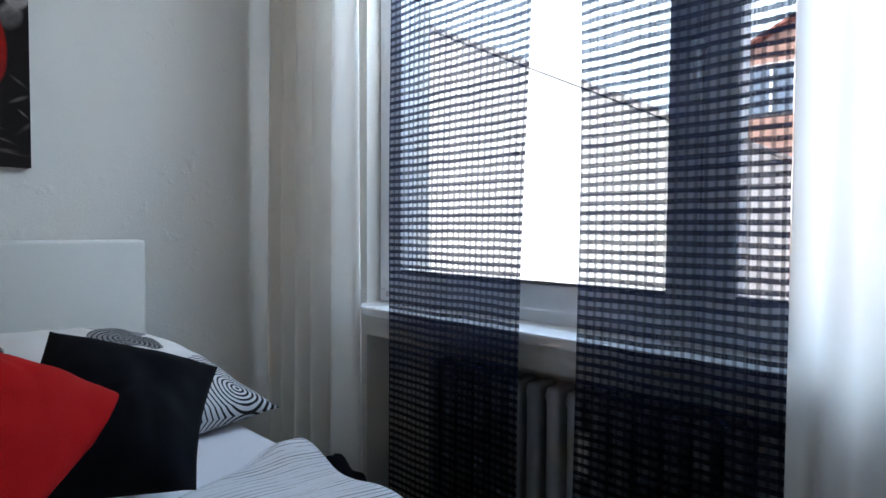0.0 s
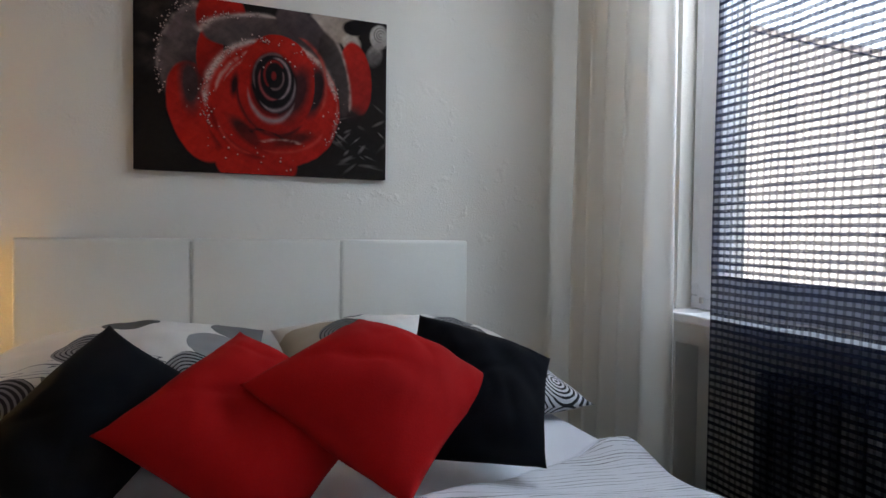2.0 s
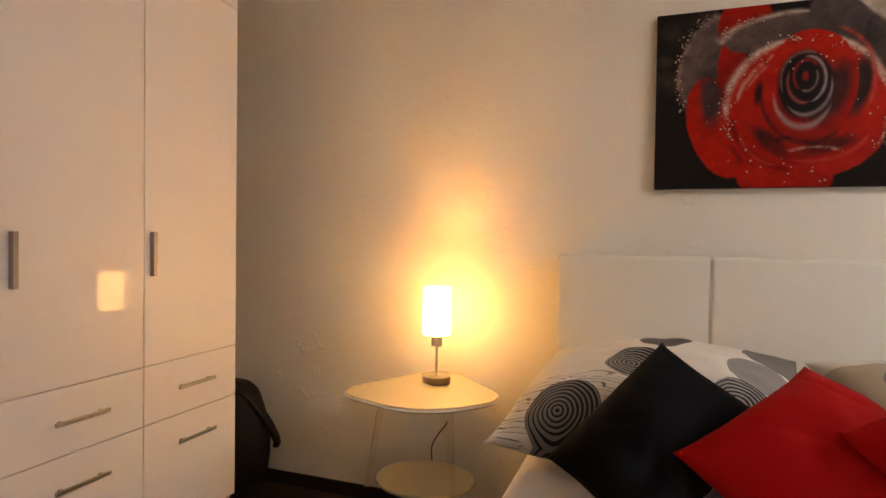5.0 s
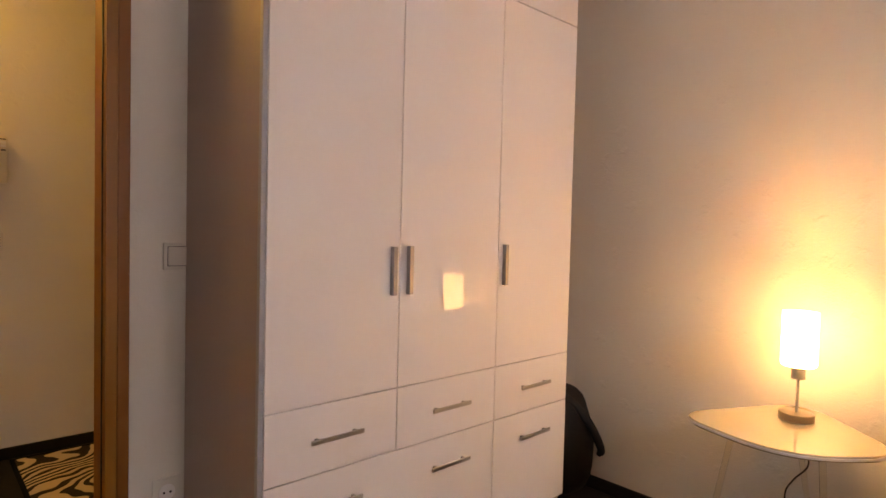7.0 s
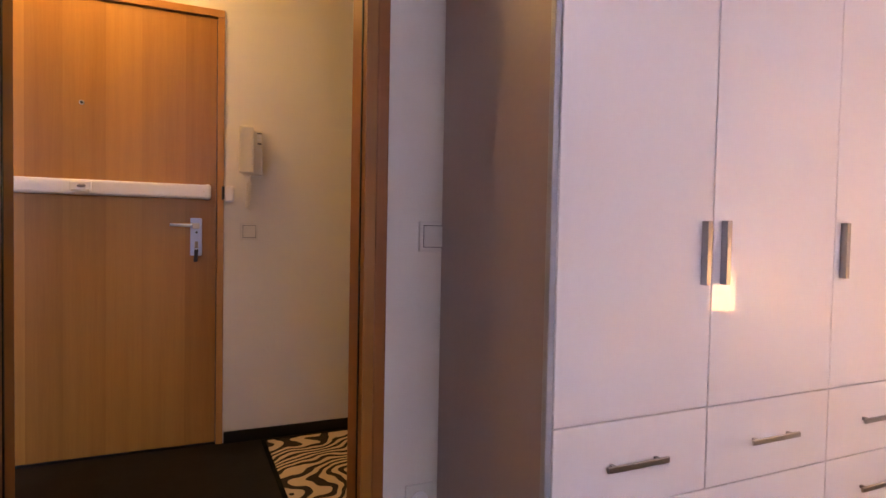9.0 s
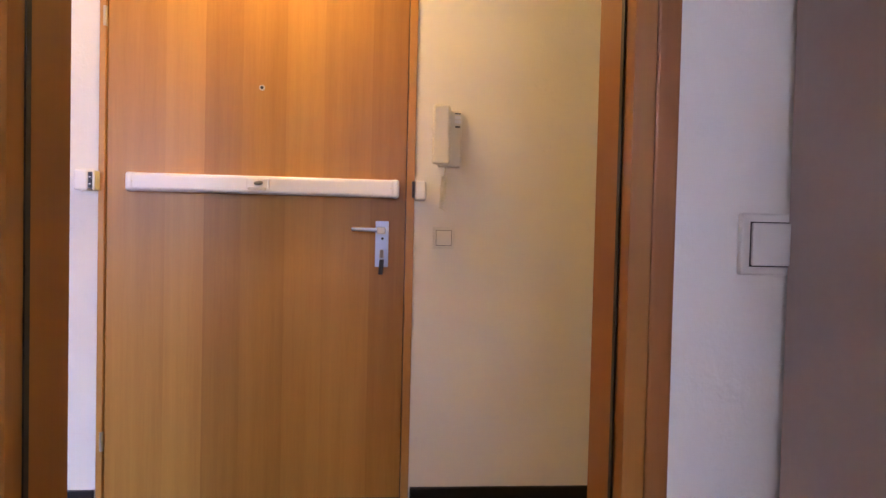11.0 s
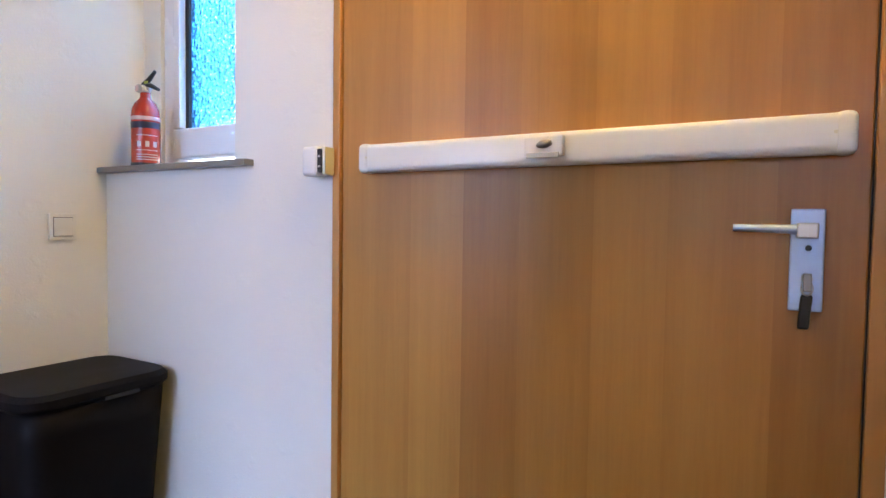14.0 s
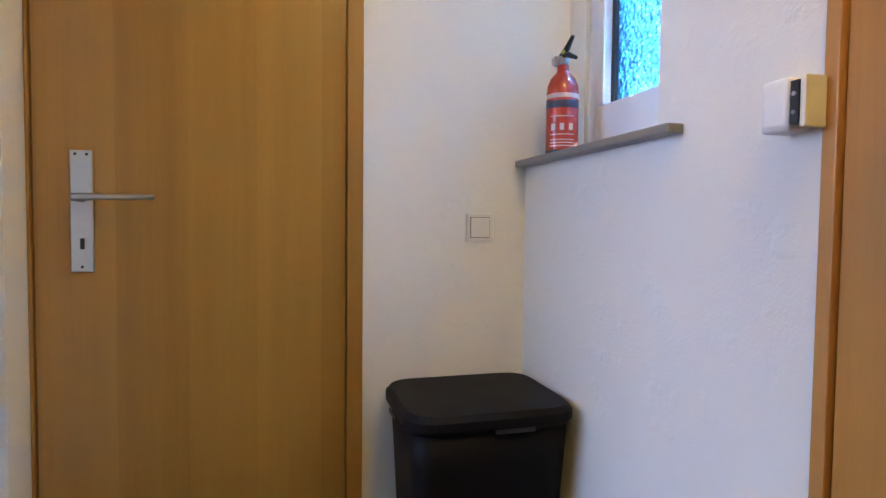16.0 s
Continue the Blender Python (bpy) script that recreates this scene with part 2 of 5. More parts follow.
def painted(name):
    m, nt, b = material(name)
    a = node(nt, "Attribute", {}, attribute_name="paint")
    nt.links.new(a.outputs[0], b.inputs["Base Color"])
    b.inputs["Roughness"].default_value = 0.7
    b.inputs["Specular IOR Level"].default_value = 0.12
    bump(nt, b, noise_fac(nt, coords(nt), 500, 2), 0.12, 0.001)
    return m


M_WALL = plaster("wall_plaster", (0.78, 0.755, 0.70), 0.5)
M_HALLWALL = plaster("hall_plaster", (0.80, 0.77, 0.70), 0.26)
M_CEIL = plaster("ceiling_paint", (0.82, 0.81, 0.78))
M_FLOOR = surface("dark_laminate", (0.022, 0.017, 0.014), 0.35, vary=0.25, scale=4, grain=90, relief=0.05, spec=0.35)
M_HFLOOR = surface("dark_slate", (0.012, 0.0095, 0.008), 0.5, vary=0.25, scale=3, grain=50, relief=0.08, spec=0.12)
M_BASE = surface("dark_skirting", (0.016, 0.015, 0.015), 0.45, vary=0.15, spec=0.3)
M_DOOR = beech("beech_entry", (0.58, 0.30, 0.06), (0.29, 0.12, 0.019), leaves=[(0.15, 0.45), (0.396, 0.2), (0.534, 0.8), (0.67, 0.6), (0.831, 0.35), (0.968, 0.55), (1.145, 0.85)])
M_DOOR2 = beech("beech_inner", (0.42, 0.225, 0.036), (0.24, 0.115, 0.017), axis=0)
M_FRAME = beech("beech_frame", (0.38, 0.145, 0.03), (0.23, 0.075, 0.014), rough=0.4)
M_JAMB = beech("beech_jamb", (0.42, 0.18, 0.03), (0.26, 0.09, 0.014), rough=0.4, axis=0)
M_FRAME2 = beech("beech_frame_inner", (0.44, 0.235, 0.042), (0.27, 0.125, 0.021), rough=0.4, axis=0)
M_FRAMEL = beech("beech_frame_light", (0.54, 0.28, 0.072), (0.35, 0.155, 0.036), rough=0.4)
M_FRONT = surface("white_lacquer", (0.86, 0.85, 0.86), 0.42, vary=0.015, relief=0.0, coat=0.5, coat_rough=0.012, spec=0.3)
# brownish grey puts the shadow on the wardrobe's side into the base colour
M_SIDE = surface("shaded_carcass", (0.42, 0.34, 0.31), 0.45, vary=0.04, relief=0.02)
M_EDGE = surface("grey_edging", (0.42, 0.43, 0.46), 0.35, vary=0.05, relief=0.0)
M_GAP = surface("dark_gap", (0.03, 0.025, 0.022), 0.8, relief=0, spec=0.1)
M_STEEL = surface("brushed_steel", (0.52, 0.5, 0.48), 0.34, metal=1.0, vary=0.06, grain=200, relief=0.03)
M_HANDLE = surface("dark_steel", (0.33, 0.32, 0.33), 0.32, metal=1.0, vary=0.08, grain=200, relief=0.03)
M_FOOT = surface("lamp_foot_steel", (0.26, 0.22, 0.18), 0.3, metal=1.0, vary=0.1, grain=240, relief=0.04)
M_NICKEL = surface("dull_nickel", (0.55, 0.51, 0.44), 0.4, metal=1.0, vary=0.06, relief=0.02)
M_ALU = surface("pale_aluminium", (0.45, 0.56, 0.77), 0.45, metal=0.6, vary=0.05, relief=0.02)
M_PLASTIC = surface("ivory_plastic", (0.74, 0.70, 0.58), 0.35, vary=0.02, relief=0.02)
M_WHITE = surface("white_plastic", (0.82, 0.81, 0.80), 0.3, vary=0.015, relief=0.01)
M_SWITCH = surface("switch_plastic", (0.72, 0.70, 0.64), 0.35, vary=0.02, relief=0.01)
M_BLACK = surface("black_plastic", (0.012, 0.011, 0.011), 0.45, vary=0.1, relief=0.02)
M_BIN = surface("black_bin_plastic", (0.008, 0.007, 0.0075), 0.5, vary=0.12, grain=300, relief=0.12, distance=0.002, spec=0.08)
M_UPVC = surface("window_upvc", (0.84, 0.84, 0.85), 0.3, vary=0.015, relief=0.0)
M_SILLST = surface("grey_stone_sill", (0.2, 0.185, 0.16), 0.35, vary=0.14, grain=120, relief=0.03)
M_SILLW = surface("white_sill", (0.8, 0.8, 0.8), 0.3, vary=0.02, relief=0.0)
# white enamel darkened to grey: holds the deep shade under the sill
M_RAD = surface("shaded_radiator_enamel", (0.30, 0.31, 0.32), 0.35, vary=0.03, relief=0.02)
M_SHEER = sheer_check("black_sheer_check")
M_CREAM = curtain_cloth("cream_curtain", (0.92, 0.90, 0.86))
M_LEATHER = surface("white_leatherette", (0.76, 0.76, 0.71), 0.42, vary=0.03, scale=6, grain=150, relief=0.12, distance=0.003)
M_SEAM = surface("seam_thread", (0.5, 0.5, 0.46), 0.7, relief=0)
M_SHEET = surface("white_sheet", (0.80, 0.81, 0.86), 0.85, vary=0.03, scale=5, grain=200, relief=0.12, spec=0.2)
M_RED = surface("red_cotton", (0.37, 0.0065, 0.007), 0.85, vary=0.09, scale=6, grain=280, relief=0.15, sheen=0.0, spec=0.12)
M_BLACKC = surface("black_cotton", (0.006, 0.0065, 0.009), 0.85, vary=0.12, scale=6, grain=280, relief=0.15, spec=0.06)
M_BLANKET = striped_linen("striped_bedspread")
M_PILLOWL = ringed_linen("ringed_linen", [(0.51, 0.74, 0.075, False, 0.09), (0.95, 0.82, 0.12, False, 0.14), (0.84, 0.50, 0.085, False, 0.24), (0.77, 0.25, 0.08, True, 0.26), (0.43, 0.46, 0.08, True, 0.22), (0.23, 0.13, 0.095, True, 0.2)], (0.70, 0.68, 0.65))
M_PILLOWR = ringed_linen("ringed_linen_b", [(0.04, 0.58, 0.15, False, (0.44, 0.38, 0.3)), (0.28, 0.88, 0.085, False, 0.1), (0.22, 0.58, 0.085, True, 0.22), (0.74, 0.84, 0.09, False, 0.2), (0.70, 0.60, 0.09, True, 0.24), (0.92, 0.13, 0.16, True, 0.62)], (0.70, 0.68, 0.65))
M_TABLE = surface("cream_glass_lacquer", (0.46, 0.42, 0.29), 0.08, vary=0.02, relief=0, coat=0.8)
M_CLEAR = clear_glass("pale_acrylic_leg", (0.95, 0.92, 0.84), 0.08)
M_SHADE = glowing("lit_opal_glass", (1.0, 0.60, 0.22), LAMP_POWER)
M_BULB = glowing("lit_bulb", (1.0, 0.62, 0.24), BULB_POWER)
M_HALLLAMP = glowing("lit_hall_glass", (1.0, 0.645, 0.155), HALL_POWER)
M_CABLE = surface("brown_cable", (0.05, 0.03, 0.02), 0.5, relief=0)
M_BAG = surface("black_nylon", (0.012, 0.011, 0.012), 0.6, vary=0.2, grain=300, relief=0.2, spec=0.2)
M_GREYSTRAP = surface("grey_strap", (0.05, 0.046, 0.046), 0.6, relief=0.1)
M_PAINT = painted("canvas_print")
M_CANVASEDGE = surface("canvas_edge", (0.02, 0.017, 0.016), 0.7, relief=0.05, spec=0.15)
M_GLASS = clear_glass("window_glass")
M_BLUEGLASS = clear_glass("blue_rippled_glass", (0.035, 0.19, 0.42), 0.3, 0.9)
M_EXTRED = surface("extinguisher_red", (0.38, 0.034, 0.016), 0.25, vary=0.05, relief=0.0, coat=0.3)
M_SEAL = surface("safety_seal_plastic", (0.45, 0.5, 0.04), 0.4, relief=0)
M_LABEL = surface("white_print", (0.62, 0.46, 0.43), 0.5, relief=0)
M_NAVY = surface("navy_band", (0.02, 0.02, 0.045), 0.4, relief=0)
M_ZEBRA = zebra_pile("zebra_pile")
M_RENDER = surface("white_house_render", (0.82, 0.81, 0.79), 0.9, vary=0.03, scale=1.0, grain=20, relief=0.1)
M_BRICK = surface("red_house_wall", (0.40, 0.25, 0.2), 0.85, vary=0.15, scale=2.0, grain=18, relief=0.2)
M_TILE = surface("roof_tile", (0.28, 0.1, 0.06), 0.8, vary=0.2)
M_FASCIA = surface("pale_roof_edge", (0.5, 0.48, 0.46), 0.85, vary=0.1)
M_PANE = surface("dark_pane", (0.16, 0.2, 0.26), 0.12, relief=0)
M_GRASS = surface("yard_ground", (0.22, 0.22, 0.19), 0.9, vary=0.2)


# ---------------------------------------------------------------- mesh helpers
def mesh_object(name, bm, mat, smooth=False):
    me = bpy.data.meshes.new(name)
    bmesh.ops.recalc_face_normals(bm, faces=bm.faces[:])
    bm.to_mesh(me)
    bm.free()
    me.materials.append(mat)
    if smooth:
        for p in me.polygons:
            p.use_smooth = True
    return new(name, me)


def part(name, bm, mat, parent, label="", smooth=False):
    ob = mesh_object(name, bm, mat, smooth)
    ob.parent = parent
    ob.matrix_parent_inverse = parent.matrix_world.inverted()
    if label:
        tagged(ob, label)
    return ob


def structure(name, bm, mat, label, category="", smooth=False):
    return tagged(mesh_object(name, bm, mat, smooth), label, category or name.split("_")[0], kind="structure")


def empty(name, x, y, z, label, category, group=""):
    ob = new(name)
    ob.matrix_world = pose(x, y, z)
    ob.empty_display_size = 0.05
    bpy.context.view_layer.update()
    return tagged(ob, label, category, group)


def box(x0, x1, y0, y1, z0, z1, bevel=0.0, seg=2, bm=None):
    out = bm or bmesh.new()
    b = bmesh.new()
    bmesh.ops.create_cube(b, size=1)
    for v in b.verts:
        v.co = Vector(((x0 + x1) / 2 + v.co.x * (x1 - x0), (y0 + y1) / 2 + v.co.y * (y1 - y0), (z0 + z1) / 2 + v.co.z * (z1 - z0)))
    if bevel:
        bmesh.ops.bevel(b, geom=b.edges[:] + b.verts[:], offset=bevel, segments=seg, profile=0.6, affect='EDGES', clamp_overlap=True)
    if bm is None:
        out.free()
        return b
    me = bpy.data.meshes.new("tmp")
    b.to_mesh(me)
    b.free()
    out.from_mesh(me)
    bpy.data.meshes.remove(me)
    return out


def lathe(profile, cx, cy, steps=40, axis='Z', bm=None):
    """Turns (radius, height) pairs about an upright axis at cx, cy."""
    b = bm or bmesh.new()
    rings = []
    for r, z in profile:
        rings.append([b.verts.new((cx + r * math.cos(2 * math.pi * i / steps), cy + r * math.sin(2 * math.pi * i / steps), z)) for i in range(steps)])
    for a, c in zip(rings, rings[1:]):
        for i in range(steps):
            b.faces.new((a[i], a[(i + 1) % steps], c[(i + 1) % steps], c[i]))
    b.faces.new(rings[0][::-1])
    b.faces.new(rings[-1])
    return b


def tube(points, radius, steps=10, bm=None):
    """A round bar along points; radius may be a list."""
    b = bm or bmesh.new()
    pts = [Vector(p) for p in points]
    rad = radius if isinstance(radius, (list, tuple)) else [radius] * len(pts)
    rings = []
    for i, p in enumerate(pts):
        d = (pts[min(i + 1, len(pts) - 1)] - pts[max(i - 1, 0)]).normalized()
        side = d.cross(Vector((0, 0, 1)))
        if side.length < 0.05:
            side = d.cross(Vector((0, 1, 0)))
        side.normalize()
        up = side.cross(d)
        rings.append([b.verts.new(p + (side * math.cos(2 * math.pi * k / steps) + up * math.sin(2 * math.pi * k / steps)) * rad[i]) for k in range(steps)])
    for a, c in zip(rings, rings[1:]):
        for k in range(steps):
            b.faces.new((a[k], a[(k + 1) % steps], c[(k + 1) % steps], c[k]))
    b.faces.new(rings[0][::-1])
    b.faces.new(rings[-1])
    return b


def smooth_path(points, n=8):
    """Catmull-Rom through points."""
    p = [Vector(q) for q in points]
    p = [p[0] * 2 - p[1]] + p + [p[-1] * 2 - p[-2]]
    out = []
    for i in range(1, len(p) - 2):
        for k in range(n):
            t = k / n
            out.append(0.5 * ((2 * p[i]) + (p[i + 1] - p[i - 1]) * t + (2 * p[i - 1] - 5 * p[i] + 4 * p[i + 1] - p[i + 2]) * t * t + (3 * p[i] - p[i - 1] - 3 * p[i + 1] + p[i + 2]) * t ** 3))
    out.append(p[-2])
    return out


def slab(outline, z0, z1, bevel=0.004):
    """An upright prism over an outline of (x, y), with rounded rims."""
    b = bmesh.new()
    n = len(outline)
    cx, cy = sum(p[0] for p in outline) / n, sum(p[1] for p in outline) / n
    def ring(inset, z):
        out = []
        for x, y in outline:
            d = math.hypot(x - cx, y - cy)
            k = (d - inset) / d
            out.append(b.verts.new((cx + (x - cx) * k, cy + (y - cy) * k, z)))
        return out
    rs = [ring(bevel, z0), ring(0, z0 + bevel), ring(0, z1 - bevel), ring(bevel, z1)]
    for a, c in zip(rs, rs[1:]):
        for i in range(n):
            b.faces.new((a[i], a[(i + 1) % n], c[(i + 1) % n], c[i]))
    b.faces.new(rs[0][::-1])
    b.faces.new(rs[-1])
    return b


def rounded_outline(points, radius, n=8):
    """Rounds the corners of a convex outline of (x, y)."""
    out, m = [], len(points)
    for i in range(m):
        p, a, c = Vector(points[i]), Vector(points[i - 1]), Vector(points[(i + 1) % m])
        r = radius[i] if isinstance(radius, (list, tuple)) else radius
        s, e = p + (a - p).normalized() * r, p + (c - p).normalized() * r
        for k in range(n + 1):
            t = k / n
            out.append(tuple((s * (1 - t) ** 2 + p * 2 * t * (1 - t) + e * t * t)))
    return out


def pillow(name, corners, thick, mat, pinch=0.07, seed=0, n=44, full=0.5):
    """A stuffed case between four corners, given round its rim; its edges curve in and its cloth creases."""
    a, b, c, d = [Vector(p) for p in corners]
    nrm = ((b - a).cross(d - a)).normalized()
    if nrm.z < 0:
        nrm = -nrm
    bm = bmesh.new()
    uvl = bm.loops.layers.uv.new("UVMap")
    grids = []
    rnd = random.Random(seed)
    off = Vector((rnd.random() * 50, rnd.random() * 50, rnd.random() * 50))
    mid = (a + b + c + d) / 4
    for side in (1, -1):
        rows = []
        for i in range(n + 1):
            row = []
            for j in range(n + 1):
                u, v = i / n, j / n
                p = a * (1 - u) * (1 - v) + b * u * (1 - v) + c * u * v + d * (1 - u) * v
                eu, ev = 4 * u * (1 - u), 4 * v * (1 - v)
                p = p + (mid - p) * pinch * 2 * (eu * (1 - ev) + ev * (1 - eu)) * 0.9
                h = (max(eu, 0) ** full) * (max(ev, 0) ** full)
                q = p * 7 + off
                crease = noise.noise(q) * 0.2 + noise.noise(q * 2.3) * 0.12 - 0.05 * max(0.0, 1 - abs(noise.noise(q * 0.7 + Vector((7, 3, 1)))) * 5) ** 2
                edge = 1 - h
                r1 = math.sin((u - v) * 30 + noise.noise(q) * 4) * 0.03 * edge * h * 2
                r1 -= 0.11 * math.exp(-((u + v * 0.55 - 0.78 + 0.12 * noise.noise(q * 0.6)) / 0.035) ** 2) * math.exp(-((v - 0.35) / 0.22) ** 2)
                r1 -= 0.08 * math.exp(-((v - u * 0.4 - 0.42 + 0.1 * noise.noise(q * 0.5)) / 0.03) ** 2) * math.exp(-((u - 0.7) / 0.2) ** 2)
                p = p + nrm * side * thick / 2 * h * (1 + (crease * 0.8 + r1 * 0.5) * (1.0 if side > 0 else 0.4))
                row.append((p, (u, v)))
            rows.append(row)
        grids.append(rows)
    verts = [[[None] * (n + 1) for _ in range(n + 1)] for _ in range(2)]
    for s in range(2):
        for i in range(n + 1):
            for j in range(n + 1):
                if s and (i in (0, n) or j in (0, n)):
                    verts[1][i][j] = verts[0][i][j]
                else:
                    verts[s][i][j] = bm.verts.new(grids[s][i][j][0])
        for i in range(n):
            for j in range(n):
                idx = [(i, j), (i + 1, j), (i + 1, j + 1), (i, j + 1)]
                f = bm.faces.new([verts[s][x][y] for x, y in (idx if s == 0 else idx[::-1])])
                for lp, (x, y) in zip(f.loops, idx if s == 0 else idx[::-1]):
                    lp[uvl].uv = (x / n, y / n)
    return mesh_object(name, bm, mat, True)


def cloth(name, y0, y1, x, z0, z1, mat, waves=0, depth=0.0, ny=40, nz=40, flare=None, thick=0.0016, seed=0):
    """Hanging cloth in an upright plane across y, with folds; its coordinates are in metres."""
    bm = bmesh.new()
    uvl = bm.loops.layers.uv.new("UVMap")
    rows = []
    for k in range(nz + 1):
        z = z0 + (z1 - z0) * k / nz
        row = []
        for i in range(ny + 1):
            s = i / ny
            w = flare(s, k / nz) if flare else 0.0
            fold = depth * math.sin(2 * math.pi * waves * s + 0.8 * math.sin(5 * s + seed)) * (0.8 + 0.2 * math.sin(3.1 * k / nz + seed)) if waves else 0.0
            fold += 0.006 * noise.noise(Vector((s * 4 + seed, k / nz * 3, 2.2)))
            row.append((bm.verts.new((x + fold, y0 + (y1 - y0) * s + w, z)), (abs(y1 - y0) * s, z)))
        rows.append(row)
    for k in range(nz):
        for i in range(ny):
            q = [rows[k][i], rows[k][i + 1], rows[k + 1][i + 1], rows[k + 1][i]]
            f = bm.faces.new([v for v, _ in q])
            for lp, (_, uv) in zip(f.loops, q):
                lp[uvl].uv = uv
    return mesh_object(name, bm, mat, True)


# ---------------------------------------------------------------- the shell
W_X, H_X = -1.665, -1.775          # bedroom face and hall face of the wall between
N_Y, E_X, S_Y, CEIL = 3.36, 2.04, 0.2, 2.5
HW_X, HS_Y, HN_Y = -3.12, -0.83, 2.75
DOOR_Y0, DOOR_Y1 = 0.787, 1.561    # bedroom doorway

structure("floor_bedroom", box(H_X + 0.055, E_X + 0.3, S_Y - 0.1, N_Y + 0.1, -0.1, 0), M_FLOOR, "dark brown laminate floor of the bedroom", "floor")
structure("floor_hall", box(HW_X - 0.3, H_X + 0.055, HS_Y - 0.2, HN_Y + 0.1, -0.1, 0), M_HFLOOR, "dark stone-coloured floor of the hall", "floor")
structure("ceiling_bedroom", box(H_X + 0.055, E_X + 0.3, S_Y - 0.1, N_Y + 0.1, CEIL, CEIL + 0.1), M_CEIL, "plain white painted bedroom ceiling", "ceiling")
structure("ceiling_hall", box(HW_X - 0.3, H_X + 0.055, HS_Y - 0.2, HN_Y + 0.1, CEIL, CEIL + 0.1), M_CEIL, "plain white painted hall ceiling", "ceiling")
structure("wall_north", box(W_X, E_X + 0.3, N_Y, N_Y + 0.12, 0, CEIL), M_WALL, "off-white rough plaster wall behind the bed", "wall")
structure("wall_bedroom_south", box(W_X, E_X + 0.3, S_Y - 0.12, S_Y, 0, CEIL), M_WALL, "off-white plaster bedroom wall", "wall")

# window wall with its opening
WY0, WY1, WZ0, WZ1 = 0.56, 2.76, 0.80, 2.2
bm = box(E_X, E_X + 0.3, S_Y, WY0, 0, CEIL)
box(E_X, E_X + 0.3, WY1, N_Y, 0, CEIL, bm=bm)
box(E_X + 0.1, E_X + 0.3, WY0, WY1, 0, WZ0 - 0.03, bm=bm)
box(E_X, E_X + 0.3, WY0, WY1, WZ1, CEIL, bm=bm)
box(E_X, E_X + 0.1, WY0, WY1, WZ0 - 0.11, WZ0 - 0.03, bm=bm)
structure("wall_east", bm, M_WALL, "off-white plaster window wall with a radiator niche", "wall")

# wall between bedroom and hall with the doorway, and an unseen doorway added for light
KY0, KY1 = -0.6, 0.05
bm = box(H_X, W_X, DOOR_Y1 + 0.03, HN_Y + 0.6, 0, CEIL)
box(H_X, W_X, KY1, DOOR_Y0 - 0.03, 0, CEIL, bm=bm)
box(H_X, W_X, DOOR_Y0 - 0.03, DOOR_Y1 + 0.03, 2.03, CEIL, bm=bm)
box(H_X, W_X, KY0, KY1, 2.0, CEIL, bm=bm)
box(H_X, W_X, HS_Y - 0.1, KY0, 0, CEIL, bm=bm)
structure("wall_between", bm, M_HALLWALL, "off-white plaster wall between bedroom and hall", "wall")

# hall west wall with the window niche
NICHE_Y1, SILL_Z = -0.2, 1.19
bm = box(HW_X - 0.3, HW_X, NICHE_Y1, 0.165, 0, CEIL)
box(HW_X - 0.3, HW_X, HS_Y, NICHE_Y1, 0, SILL_Z, bm=bm)
box(HW_X - 0.3, HW_X, HS_Y, NICHE_Y1, 2.25, CEIL, bm=bm)
box(HW_X - 0.3, HW_X, 1.315, HN_Y, 0, CEIL, bm=bm)
box(HW_X - 0.3, HW_X, 0.165, 1.315, 2.035, CEIL, bm=bm)
box(HW_X - 0.3, HW_X - 0.14, HS_Y, -0.735, SILL_Z, 2.25, bm=bm)
structure("wall_hall_west", bm, M_HALLWALL, "off-white rough plaster wall beside the entry door", "wall")
bm = box(HW_X - 0.3, -2.632, HS_Y - 0.12, HS_Y, 0, CEIL)
box(-1.826, H_X, HS_Y - 0.12, HS_Y, 0, CEIL, bm=bm)
box(-2.632, -1.826, HS_Y - 0.12, HS_Y, 2.03, CEIL, bm=bm)
structure("wall_hall_south", bm, M_HALLWALL, "cream plaster wall with an inner door", "wall")
structure("wall_hall_north", box(HW_X, H_X, HN_Y, HN_Y + 0.1, 0, CEIL), M_HALLWALL, "cream plaster end wall of the hall", "wall")
structure("wall_outside_entry", box(HW_X - 0.34, HW_X - 0.3, 0.1, 1.4, 0, 2.2), M_HALLWALL, "plain wall behind the entry door", "wall")

# unseen room and lamp, added to throw bluish light on the hall's west wall
bm = box(W_X, 0.6, -1.6, -1.5, 0, CEIL)
box(0.6, 0.7, -1.6, S_Y - 0.12, 0, 0.9, bm=bm)
box(0.6, 0.7, -1.6, S_Y - 0.12, 2.2, CEIL, bm=bm)
box(0.6, 0.7, -1.6, -1.3, 0.9, 2.2, bm=bm)
box(W_X, W_X + 0.05, -1.6, HS_Y - 0.1, 0, CEIL, bm=bm)
structure("wall_next_room", bm, M_HALLWALL, "plain white walls of an unseen room added for light", "wall")
structure("floor_next_room", box(H_X + 0.056, 0.7, -1.6, S_Y - 0.1, -0.1, -0.002), M_HFLOOR, "dark floor of the unseen added room", "floor")
structure("ceiling_next_room", box(H_X + 0.056, 0.7, -1.6, S_Y - 0.12, CEIL, CEIL + 0.1), M_CEIL, "white ceiling of the unseen added room", "ceiling")
hall_fill = new("hall_fill_light", bpy.data.lights.new("hall_fill_light", 'AREA'))
hall_fill.data.shape, hall_fill.data.size, hall_fill.data.size_y = 'RECTANGLE', 1.2, 1.2
